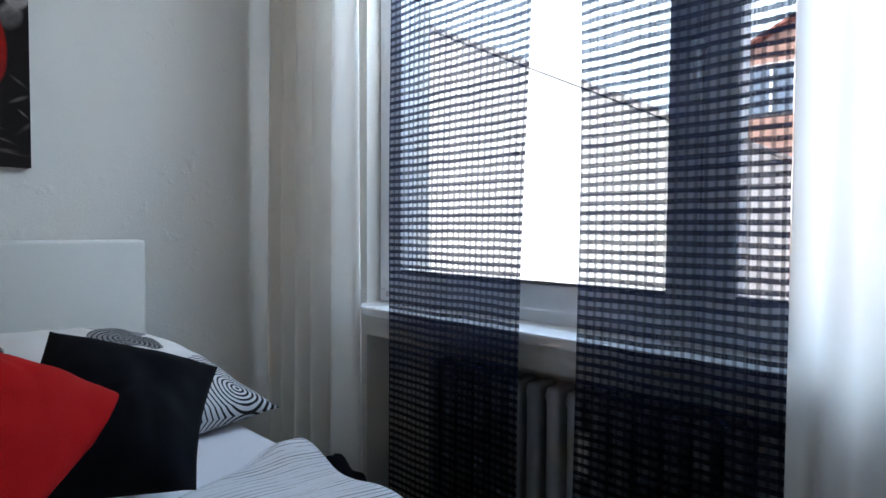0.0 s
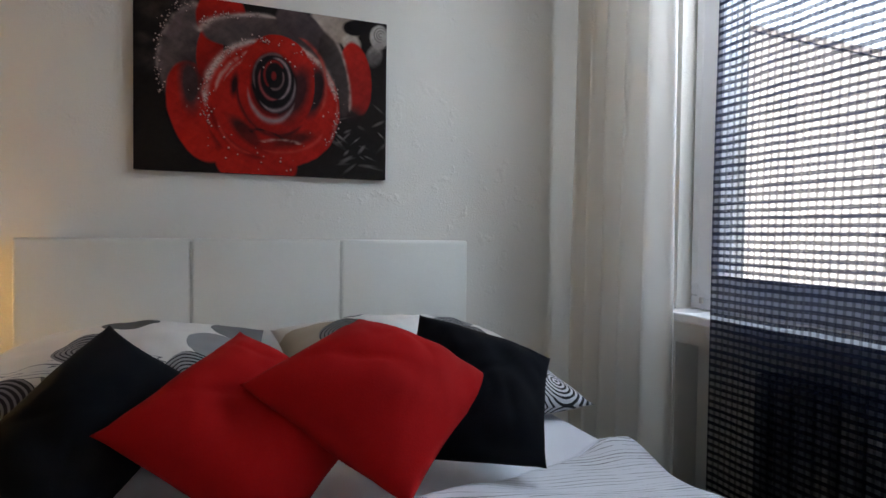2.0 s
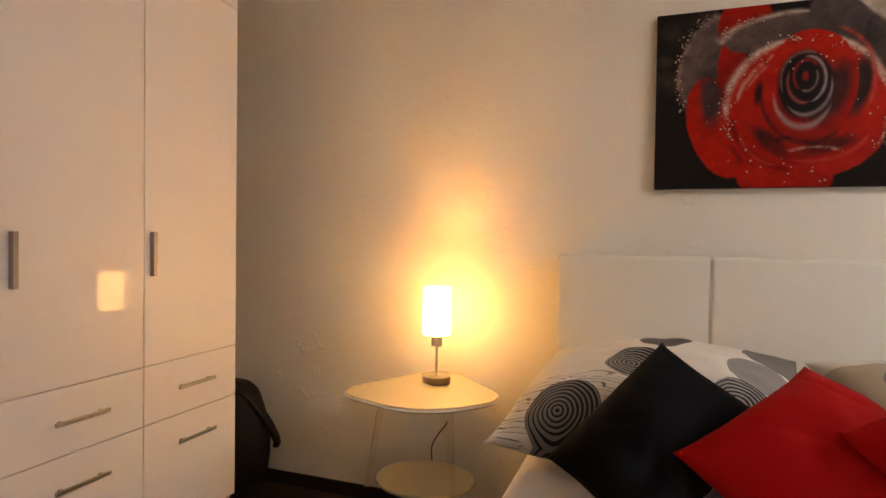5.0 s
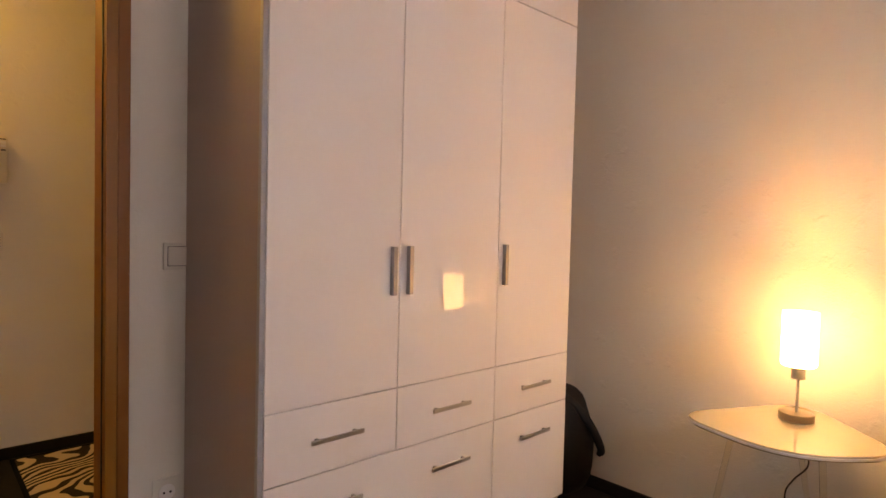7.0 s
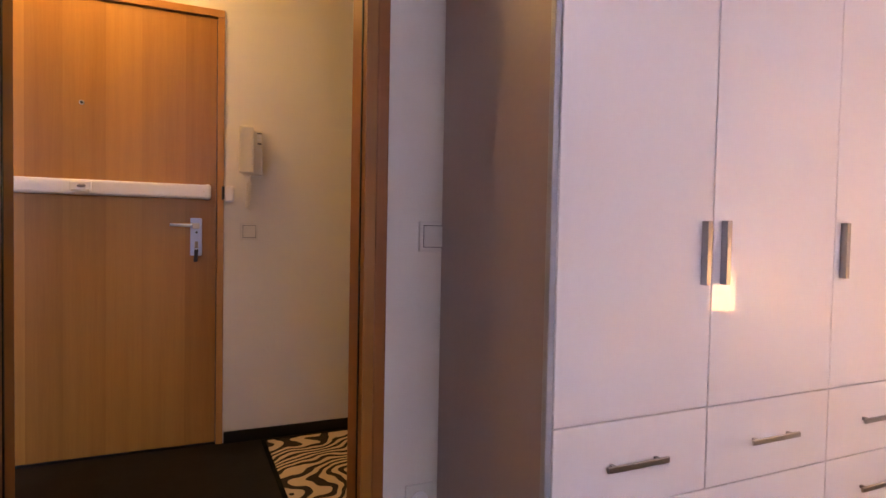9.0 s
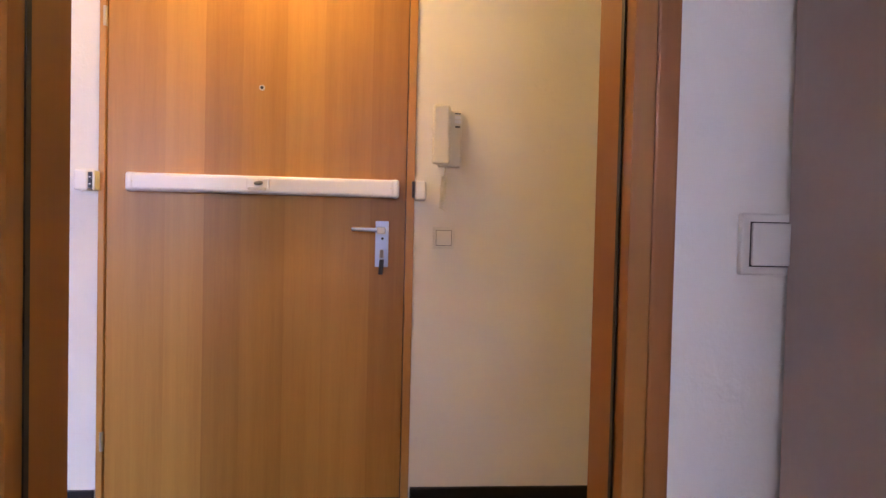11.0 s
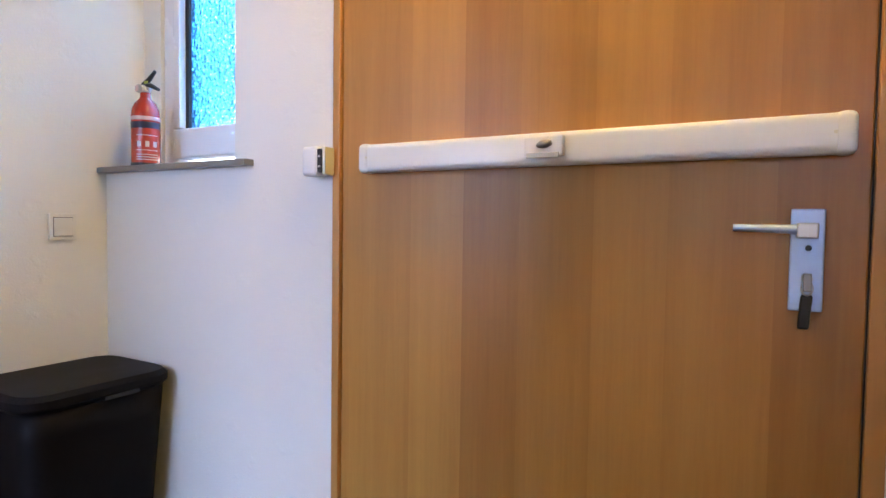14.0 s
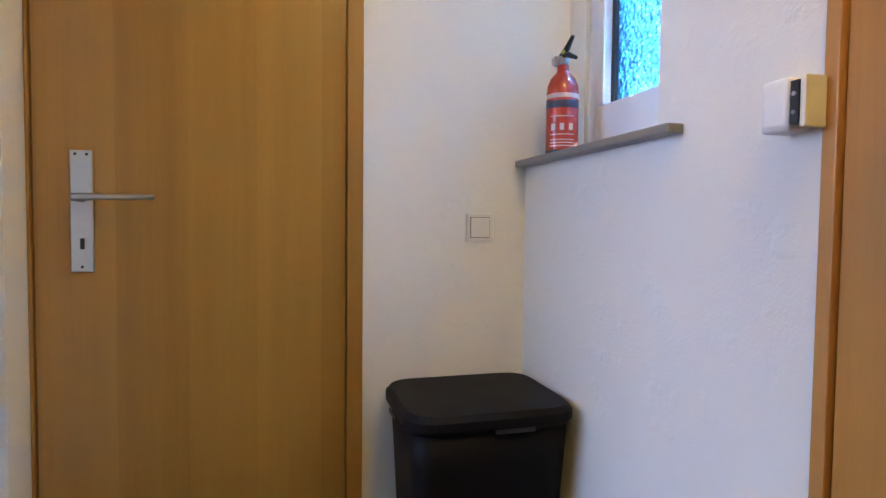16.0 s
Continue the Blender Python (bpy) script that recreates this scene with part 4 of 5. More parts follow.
    lip(0.755, 0.575, 0.39, 0.38, 0.0, 350, 400, 0.008, (0.36, 0.16, 0.13), 0.7, 0.6)
    lip(0.755, 0.575, 0.355, 0.33, 0.0, 95, 178, 0.018, DRED, 0.8, 0.2)
    petal(1.00, 0.47, 0.075, 0.20, 0.20, (0.025, 0.022, 0.024), DARK, 0.3, 0.45, 0.97, 0.05)
    lip(0.83, 0.44, 0.24, 0.30, 0.0, 285, 395, 0.010, (0.42, 0.05, 0.035), 0.8, 0.3)
    # folds at the foot of the flower
    petal(0.60, 0.76, 0.17, 0.055, 0.75, (0.03, 0.012, 0.011), DRED, 0.5, 0.5, 0.95)
    lip(0.66, 0.66, 0.22, 0.22, 0.0, 95, 175, 0.010, (0.45, 0.03, 0.02), 0.8, 0.2)
    petal(0.86, 0.78, 0.19, 0.055, -0.25, DRED, (0.035, 0.012, 0.011), 0.3, 0.6, 0.95)
    lip(0.80, 0.66, 0.27, 0.20, -0.1, 25, 120, 0.009, (0.45, 0.035, 0.025), 0.85, 0.25)
    lip(0.72, 0.78, 0.10, 0.04, 0.3, 170, 330, 0.006, DARK, 0.9, 0.2)
    lip(0.80, 0.81, 0.10, 0.025, 0.0, 180, 360, 0.006, PALE, 0.45, 0.8)
    # the inner cup
    petal(0.775, 0.45, 0.225, 0.30, 0.05, RED, (0.26, 0.009, 0.006), 1.5, 0.03, 1.0, 0.03)
    lip(0.775, 0.45, 0.235, 0.31, 0.05, 45, 175, 0.012, DARK, 0.75, 0.2)
    petal(0.53, 0.48, 0.028, 0.10, 0.12, DARK, None, 0.0, 0.6, 0.95)
    petal(0.60, 0.46, 0.05, 0.16, 0.1, (0.36, 0.011, 0.006), None, 0.0, 0.5, 0.8)
    petal(0.88, 0.50, 0.10, 0.22, 0.35, (0.035, 0.02, 0.022), DARK, 0.5, 0.5, 0.9, 0.04)
    # curled heart with pale lips
    petal(0.752, 0.455, 0.145, 0.205, 0.0, DARK, None, 0.0, 0.15, 1.0, 0.03)
    lip(0.745, 0.47, 0.145, 0.205, 0.0, 22, 178, 0.011, (0.24, 0.18, 0.18), 0.95, 0.15, 45.0)
    lip(0.745, 0.46, 0.125, 0.175, 0.0, 70, 175, 0.010, DRED, 0.9, 0.1)
    lip(0.758, 0.45, 0.118, 0.16, 0.0, -20, 140, 0.008, (0.2, 0.155, 0.16), 0.95, 0.15, 45.0)
    lip(0.752, 0.42, 0.118, 0.15, 0.0, 150, 300, 0.006, (0.12, 0.085, 0.088), 0.9, 0.15)
    lip(0.757, 0.42, 0.09, 0.125, 0.0, 260, 440, 0.007, (0.26, 0.2, 0.21), 0.95, 0.15, 45.0)
    lip(0.75, 0.425, 0.083, 0.12, 0.0, 70, 210, 0.007, (0.26, 0.05, 0.05), 0.95, 0.15, 40.0)
    lip(0.757, 0.40, 0.06, 0.085, 0.0, 120, 330, 0.006, (0.22, 0.012, 0.01), 0.95, 0.15)
    lip(0.757, 0.41, 0.052, 0.075, 0.0, -30, 120, 0.005, (0.16, 0.1, 0.1), 0.9, 0.15)
    petal(0.752, 0.405, 0.018, 0.032, 0.0, (0.2, 0.012, 0.01), None, 0.0, 0.4)
    # dew: round drops with a bright top and a dark foot, thick along the rims
    for k in range(330):
        which = rng.rand()
        if which < 0.35:
            a, rx, ry, ox, oy = rng.uniform(2.7, 4.7), 0.39, 0.385, 0.755, 0.575
        elif which < 0.55:
            a, rx, ry, ox, oy = rng.uniform(2.4, 4.9), 0.155, 0.31, 0.27, 0.36
        elif which < 0.72:
            a, rx, ry, ox, oy = rng.uniform(4.8, 6.9), 0.38, 0.375, 0.755, 0.575
        elif which < 0.82:
            a, rx, ry, ox, oy = rng.uniform(3.1, 4.9), 0.27, 0.1, 0.62, 0.16
        else:
            a, rx, ry, ox, oy = rng.uniform(0, 6.28), rng.uniform(0.25, 0.5), rng.uniform(0.25, 0.42), 0.74, 0.6
        cx, cy = ox + rx * math.cos(a) + rng.normal(0, 0.014), oy + ry * math.sin(a) + rng.normal(0, 0.014)
        if not (0.0 < cx < 1.45 and 0.0 < cy < 1.0):
            continue
        q = rng.uniform(0.0025, 0.0075)
        d = np.hypot(u - cx, v - cy)
        lay(np.clip((q * 1.3 - np.hypot(u - cx, v - cy - q * 0.7)) / 0.004, 0, 0.35), DARK)
        lay(np.clip((q - d) / 0.003, 0, 0.6), (0.36, 0.22, 0.19))
        lay(np.clip((q * 0.55 - np.hypot(u - cx, v - cy + q * 0.3)) / 0.002, 0, 0.8), (0.62, 0.52, 0.48))
    img *= np.clip(1 + 0.1 * n3 + 0.08 * cloud(90, 8), 0.5, 1.5)[..., None]
    img = np.clip(img, 0.004, 0.8)

    e = empty("canvas_picture", (x0 + x1) / 2, N_Y, z0, "canvas print of a red rose with dew hanging above the bed", "picture")
    me = bpy.data.meshes.new("print")
    co = [(x0 + (x1 - x0) * i / (nx - 1), yf, z1 - (z1 - z0) * j / (nz - 1)) for j in range(nz) for i in range(nx)]
    fs = [(j * nx + i, (j + 1) * nx + i, (j + 1) * nx + i + 1, j * nx + i + 1) for j in range(nz - 1) for i in range(nx - 1)]
    me.from_pydata(co, [], fs)
    at = me.color_attributes.new("paint", 'FLOAT_COLOR', 'POINT')
    rgba = np.ones((nz * nx, 4), dtype=np.float32)
    rgba[:, :3] = img.reshape(-1, 3)
    at.data.foreach_set("color", rgba.ravel())
    me.materials.append(M_PAINT)
    ob = new("print", me)
    ob.parent = e
    ob.matrix_parent_inverse = e.matrix_world.inverted()
    part("canvas_body", box(x0, x1, yf + 0.0005, yf + depth, z0, z1, 0.003), M_CANVASEDGE, e)


rose_picture(0.352, 1.186, 1.238, 1.812, 3.333, 0.026)


# ---------------------------------------------------------------- side table and lamp
tb = empty("side_table", -0.36, 3.05, 0, "cream three-cornered glass side table with a round lower shelf", "side table")
top = rounded_outline([(-0.64, 2.93), (-0.27, 2.80), (-0.06, 3.06), (-0.40, 3.40)], [0.13, 0.17, 0.12, 0.16], 10)
top = [(x, min(y, N_Y - 0.026)) for x, y in top]
part("tabletop", slab(top, 0.541, 0.557, 0.004), M_TABLE, tb)
rim_line = [(-0.36 + (x + 0.36) * 1.006, 3.05 + (y - 3.05) * 1.006) for x, y in top]
part("rim", slab(rim_line, 0.5435, 0.5545, 0.003), M_WHITE, tb, "thin white rim of the tabletop")
shelf = [(-0.36 + 0.172 * math.cos(a * math.pi / 24), 3.085 + 0.15 * math.sin(a * math.pi / 24)) for a in range(48)]
part("shelf", slab(shelf, 0.238, 0.25, 0.003), M_TABLE, tb)
for p0, p1 in (((-0.46, 2.95, 0.5405), (-0.575, 3.00, 0.0)), ((-0.235, 2.97, 0.5405), (-0.195, 2.945, 0.0)), ((-0.37, 3.22, 0.5405), (-0.30, 3.29, 0.0))):
    part("leg", tube([p0, p1], [0.009, 0.0075], 14), M_CLEAR, tb, "slim pale leg", True)

LX, LY = -0.356, 3.17
lamp = empty("table_lamp", LX, LY, 0.557, "small lit table lamp with opal glass shade and steel foot", "lamp")
part("foot", lathe([(0.046, 0.5575), (0.049, 0.559), (0.049, 0.578), (0.047, 0.580), (0.006, 0.581)], LX, LY, 48), M_FOOT, lamp, "brushed steel round foot")
part("stem", lathe([(0.0042, 0.5812), (0.0042, 0.684)], LX, LY, 16), M_STEEL, lamp)
part("socket", lathe([(0.010, 0.6842), (0.0195, 0.6845), (0.0195, 0.722), (0.017, 0.724)], LX, LY, 32), M_STEEL, lamp)
part("shade", lathe([(0.016, 0.7305), (0.016, 0.7245), (0.045, 0.7245), (0.05, 0.730), (0.05, 0.892), (0.047, 0.892), (0.047, 0.732), (0.0185, 0.7305)], LX, LY, 48), M_SHADE, lamp, "glowing opal glass shade", True)
part("bulb", lathe([(0.012, 0.7315), (0.014, 0.75), (0.027, 0.79), (0.028, 0.81), (0.02, 0.832), (0.004, 0.84)], LX, LY, 28), M_BULB, lamp, "glowing bulb", True)
cable = smooth_path([(LX + 0.005, 3.21, 0.54), (LX + 0.012, 3.23, 0.47), (LX + 0.02, 3.24, 0.40), (LX - 0.02, 3.24, 0.34), (LX - 0.045, 3.25, 0.28), (LX - 0.04, 3.27, 0.15), (LX - 0.05, 3.3, 0.004)], 8)
tagged(mesh_object("lamp_cable", tube(cable, 0.0028, 8), M_CABLE, True), "thin brown lamp cable hanging behind the side table", "cable")


# ---------------------------------------------------------------- backpack
bag = empty("backpack", -1.3, 3.22, 0, "black nylon backpack standing beside the wardrobe", "backpack")
bm = bmesh.new()
bmesh.ops.create_uvsphere(bm, u_segments=28, v_segments=18, radius=1)
for q in bm.verts:
    s = Vector(((abs(q.co.x) ** 0.6) * (1 if q.co.x > 0 else -1), (abs(q.co.y) ** 0.6) * (1 if q.co.y > 0 else -1), (abs(q.co.z) ** 0.7) * (1 if q.co.z > 0 else -1)))
    taper = 1 - 0.3 * max(0, s.z)
    q.co = Vector((-1.262 + s.x * 0.125 * taper + 0.008 * noise.noise(s * 3), 3.225 + s.y * 0.115 * taper, 0.233 + s.z * 0.232))
part("body", bm, M_BAG, bag, smooth=True)
part("shoulder_strap", tube(smooth_path([(-1.26, 3.16, 0.45), (-1.19, 3.19, 0.41), (-1.135, 3.24, 0.32), (-1.095, 3.27, 0.22), (-1.11, 3.28, 0.19)], 6), [0.012 + 0.006 * math.sin(i / 24 * math.pi) for i in range(25)], 12), M_BAG, bag, smooth=True)
part("zip_pull", box(-1.2, -1.185, 3.105, 3.115, 0.31, 0.39, 0.003), M_GREYSTRAP, bag, "grey zip pull")


# ---------------------------------------------------------------- bedroom window
GX = E_X + 0.055
win = tagged(new("window_1"), "wide white plastic window with two casements", "window", kind="structure")
win.matrix_world = pose(GX, 1.65, WZ0)
bpy.context.view_layer.update()
MIDY = 1.652


def casement(y0, y1, z0, z1, st_a, st_b):
    """One sash between y0 and y1 with its stiles and rails."""
    part("rail", box(GX - 0.012, GX + 0.05, y0 + st_a, y1 - st_b, z0, z0 + 0.075, 0.006), M_UPVC, win)
    part("rail", box(GX - 0.012, GX + 0.05, y0 + st_a, y1 - st_b, z1 - 0.075, z1, 0.006), M_UPVC, win)
    part("stile", box(GX - 0.014, GX + 0.052, y0, y0 + st_a, z0, z1, 0.006), M_UPVC, win)
    part("stile", box(GX - 0.014, GX + 0.052, y1 - st_b, y1, z0, z1, 0.006), M_UPVC, win)
    pane = part("pane", box(GX + 0.015, GX + 0.019, y0 + st_a - 0.004, y1 - st_b + 0.004, z0 + 0.07, z1 - 0.07), M_GLASS, win, "clear window pane")
    pane.visible_shadow = False
    part("gasket", box(GX - 0.0135, GX + 0.012, y0 + st_a + 0.0005, y1 - st_b - 0.0005, z0 + 0.0755, z0 + 0.079), M_BLACK, win, "thin dark gasket")


FZ0, FZ1 = WZ0 + 0.004, WZ1 - 0.005
part("frame_sill", box(GX + 0.0, GX + 0.07, WY0 + 0.005, WY1 - 0.005, FZ0, FZ0 + 0.042, 0.004), M_UPVC, win)
part("frame_head", box(GX + 0.0, GX + 0.07, WY0 + 0.005, WY1 - 0.005, FZ1 - 0.042, FZ1, 0.004), M_UPVC, win)
for a in (WY0 + 0.005, WY1 - 0.06):
    part("frame_stile", box(GX, GX + 0.07, a, a + 0.055, FZ0 + 0.043, FZ1 - 0.043, 0.004), M_UPVC, win)
casement(MIDY + 0.001, WY1 - 0.045, FZ0 + 0.035, FZ1 - 0.035, 0.074, 0.085)
casement(WY0 + 0.045, MIDY - 0.001, FZ0 + 0.035, FZ1 - 0.035, 0.08, 0.074)
part("hinge_cover", box(GX - 0.022, GX - 0.0125, WY1 - 0.075, WY1 - 0.062, FZ0 + 0.02, FZ0 + 0.04, 0.003), M_STEEL, win, "small steel hinge")
part("window_handle", tube(smooth_path([(GX - 0.012, MIDY, 1.45), (GX - 0.05, MIDY, 1.45), (GX - 0.055, MIDY, 1.43), (GX - 0.055, MIDY, 1.33)], 5), 0.009, 10), M_WHITE, win, smooth=True)
sill = structure("window_sill_1", box(1.968, E_X + 0.099, WY0 - 0.01, WY1 + 0.02, WZ0 - 0.0285, WZ0, 0.006), M_SILLW, "white window sill above the radiator", "window sill")

# radiator; the shade below the sill is in its grey colour
rad = empty("radiator", E_X + 0.04, 1.9, 0.1, "white sectional radiator, coloured grey for the shade under the sill", "radiator")
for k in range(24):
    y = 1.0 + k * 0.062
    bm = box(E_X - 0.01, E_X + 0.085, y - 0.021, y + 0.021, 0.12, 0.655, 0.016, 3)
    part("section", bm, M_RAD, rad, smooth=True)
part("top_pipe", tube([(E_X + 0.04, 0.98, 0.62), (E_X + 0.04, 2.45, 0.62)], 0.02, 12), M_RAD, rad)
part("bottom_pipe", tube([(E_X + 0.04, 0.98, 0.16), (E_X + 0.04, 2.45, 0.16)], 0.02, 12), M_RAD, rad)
part("heat_meter", box(E_X - 0.032, E_X - 0.011, 1.875, 1.903, 0.46, 0.57, 0.005), M_WHITE, rad, "small white heat meter")
part("wall_bracket", box(E_X + 0.08, E_X + 0.1, 1.3, 1.34, 0.1, 0.6), M_RAD, rad)
part("wall_bracket", box(E_X + 0.08, E_X + 0.1, 2.2, 2.24, 0.1, 0.6), M_RAD, rad)

# curtains
PX = 1.925
rail_c = tagged(mesh_object("curtain_rail", box(1.90, 1.99, 0.3, 3.34, CEIL - 0.03, CEIL - 0.0005, 0.004), M_WHITE), "white curtain rail on the ceiling", "curtain rail")
pa = cloth("panel_curtain", 2.005, 2.505, PX, 0.02, CEIL - 0.031, M_SHEER, ny=30, nz=60, flare=lambda s, k: 0.018 * math.sin(5.5 * k + 0.6) * (1 - s) - 0.01 * s * (k - 0.4), seed=1)
tagged(pa, "sheer black checked panel curtain hanging before the window", "curtain", "sheer panel curtains")
pb = cloth("panel_curtain", 1.43, 1.87, PX + 0.004, 0.02, CEIL - 0.031, M_SHEER, ny=30, nz=60, flare=lambda s, k: 0.012 * math.sin(4.5 * k + 2.6) * s + 0.012 * (1 - s) * math.sin(3 * k), seed=5)
tagged(pb, "sheer black checked panel curtain hanging before the window", "curtain", "sheer panel curtains")
ca = cloth("curtain", 2.665, 3.18, 1.91, 0.02, CEIL - 0.031, M_CREAM, waves=5.2, depth=0.045, ny=150, nz=30, seed=2)
tagged(ca, "long cream curtain hanging in soft folds beside the window", "curtain", "cream side curtains")
cb = cloth("curtain", 0.80, 1.435, 1.908, 0.02, CEIL - 0.031, M_CREAM, waves=4.6, depth=0.034, ny=150, nz=30, seed=7)
tagged(cb, "long cream curtain hanging in soft folds beside the window", "curtain", "cream side curtains")

# dark bag on the floor below the window
bm = bmesh.new()
bmesh.ops.create_icosphere(bm, subdivisions=4, radius=1)
for q in bm.verts:
    s = q.co.copy()
    k = 1 + 0.22 * noise.noise(s * 2.2)
    q.co = Vector((1.80 + s.x * 0.1 * k, 2.62 + s.y * 0.16 * k, max(0.002, 0.17 + s.z * 0.19 * k)))
tagged(mesh_object("bundle", bm, M_BLACKC, True), "dark cloth bundle lying on the floor below the curtains", "bundle")


# ---------------------------------------------------------------- entry door
LY0, LY1 = 0.19, 1.282
entry = empty("door_entry", HW_X, 0.74, 0, "closed beech veneered entry door with security bar", "door")
entry["kind"] = "structure"
part("leaf", box(HW_X - 0.045, HW_X - 0.002, LY0 + 0.001, LY1 - 0.001, 0.012, 1.995, 0.003), M_DOOR, entry)
fr = structure("door_frame_entry", box(HW_X - 0.1, HW_X + 0.008, LY1 + 0.002, 1.3145, 0, 2.0, 0.003), M_FRAMEL, "beech door frame round the entry door", "door frame")
part("jamb", box(HW_X - 0.1, HW_X + 0.008, 0.1655, LY0 - 0.002, 0, 2.0, 0.003), M_FRAMEL, fr)
part("head", box(HW_X - 0.1, HW_X + 0.008, 0.1655, 1.3145, 2.0005, 2.0345, 0.003), M_FRAMEL, fr)
part("backing", box(HW_X - 0.16, HW_X - 0.101, 0.1655, 1.3145, 0, 2.034), M_GAP, fr)
part("rubber_seal", box(HW_X - 0.012, HW_X - 0.003, LY1 - 0.0005, LY1 + 0.0018, 0.01, 1.99), M_BLACK, fr)
part("threshold", box(HW_X - 0.1, HW_X - 0.001, LY0, LY1, 0.0005, 0.011), M_BASE, fr)
for z in (0.2, 1.75):
    part("hinge", tube([(HW_X + 0.008, LY0 - 0.004, z), (HW_X + 0.008, LY0 - 0.004, z + 0.07)], 0.007, 12), M_NICKEL, entry)
bm = lathe([(0.0105, 0), (0.0105, 0.003), (0.007, 0.004)], 0, 0, 24)
bmesh.ops.transform(bm, matrix=pose(HW_X - 0.0018, 0.742, 1.552, 0, 90, 0), verts=bm.verts)
peep = part("peephole", bm, M_STEEL, entry, "small round peephole")
bm = lathe([(0.006, 0), (0.006, 0.001)], 0, 0, 18)
bmesh.ops.transform(bm, matrix=pose(HW_X + 0.0021, 0.742, 1.552, 0, 90, 0), verts=bm.verts)
part("lens", bm, M_BLACK, peep)

bar = empty("security_bar", HW_X, 0.76, 1.155, "white security lock bar across the entry door", "lock bar")
part("cover", box(HW_X - 0.0015, HW_X + 0.043, 0.274, 1.256, 1.1565, 1.2225, 0.015, 5), M_WHITE, bar, smooth=True)
for a, c in ((0.2735, 0.306), (1.224, 1.2565)):
    part("end_cap", box(HW_X - 0.0012, HW_X + 0.0455, a, c, 1.1545, 1.2245, 0.015, 4), M_WHITE, bar, smooth=True)
for a in (0.3, 1.226):
    part("end_screw", tube([(HW_X + 0.0456, a, 1.19), (HW_X + 0.0460, a, 1.19)], 0.003, 12), M_PLASTIC, bar)
kb = part("lock_box", box(HW_X + 0.0435, HW_X + 0.062, 0.705, 0.785, 1.172, 1.212, 0.004), M_WHITE, bar, "raised lock box")
part("lock_face", box(HW_X + 0.0622, HW_X + 0.066, 0.712, 0.778, 1.168, 1.178, 0.001), M_NICKEL, kb)
part("thumb_turn", tube(smooth_path([(HW_X + 0.066, 0.735, 1.192), (HW_X + 0.07, 0.745, 1.193), (HW_X + 0.072, 0.765, 1.196)], 4), [0.004, 0.005, 0.006, 0.007, 0.008, 0.008, 0.008, 0.007, 0.005], 10), M_HANDLE, kb, "steel thumb turn", True)


def bar_keeper(y0, y1, beige_lo, label):
    e = empty("bar_keeper", HW_X, (y0 + y1) / 2, 1.15, label, "lock keeper", "keepers of the security bar")
    if beige_lo:
        part("housing", box(HW_X + 0.0005, HW_X + 0.05, y0, y0 + 0.050, 1.152, 1.226, 0.010, 3), M_WHITE, e, smooth=True)
        part("slot", box(HW_X + 0.012, HW_X + 0.0475, y0 + 0.0505, y0 + 0.0635, 1.160, 1.218), M_BLACK, e, "dark bolt slot")
        part("guide", box(HW_X + 0.0085, HW_X + 0.046, y0 + 0.064, y1, 1.154, 1.224, 0.003), M_PLASTIC, e, "beige metal guide")
        for z in (1.175, 1.2):
            part("screw", tube([(HW_X + 0.0476, y0 + 0.057, z), (HW_X + 0.0495, y0 + 0.057, z)], 0.003, 10), M_STEEL, e)
    else:
        part("slot", box(HW_X + 0.012, HW_X + 0.047, y0, y0 + 0.01, 1.158, 1.218), M_BLACK, e, "dark bolt slot")
        part("housing", box(HW_X + 0.0005, HW_X + 0.05, y0 + 0.0105, y1, 1.148, 1.222, 0.010, 3), M_WHITE, e, smooth=True)


bar_keeper(0.100, 0.173, True, "white and beige keeper of the bar beside the frame")
bar_keeper(1.304, 1.356, False, "small white keeper of the bar on the wall")
lp = lever_set(entry, 1.085, (1.200, 1.033), (1.170, 1.220, 0.896, 1.069), 0, 1, HW_X - 0.002, M_ALU, M_ALU)
part("lever_collar", box(HW_X + 0.012, HW_X + 0.062, 1.178, 1.208, 1.020, 1.045, 0.003), M_NICKEL, lp, "dull metal lever collar")
part("screw", tube([(HW_X + 0.0065, 1.197, 1.003), (HW_X + 0.0085, 1.197, 1.003)], 0.005, 12), M_BLACK, lp)
part("lock_cylinder", tube([(HW_X + 0.006, 1.196, 0.952), (HW_X + 0.018, 1.196, 0.952)], 0.0085, 16), M_STEEL, lp)
key = empty("door_key", HW_X + 0.02, 1.196, 0.9, "black-headed key hanging in the door lock", "key")
part("shaft", box(HW_X + 0.0182, HW_X + 0.036, 1.193, 1.199, 0.945, 0.957, 0.002), M_STEEL, key)
bm = box(HW_X + 0.02, HW_X + 0.029, 1.186, 1.207, 0.868, 0.926, 0.004)
for q in bm.verts:
    k = (q.co.z - 0.868) / 0.058
    q.co.y = 1.1965 + (q.co.y - 1.1965) * (0.55 + 0.45 * math.sin(math.pi * (0.15 + 0.7 * k))) - 0.004 * (1 - k)
part("head", bm, M_BLACK, key, "black leather key fob")
part("bow", box(HW_X + 0.0365, HW_X + 0.039, 1.190, 1.202, 0.932, 0.962, 0.004), M_FOOT, key, "steel key bow")
part("ring", tube([(HW_X + 0.03 + 0.004 * math.cos(a), 1.196 + 0.008 * math.cos(a), 0.937 + 0.012 * math.sin(a)) for a in [i * math.pi / 8 for i in range(17)]], 0.0014, 6), M_STEEL, key)

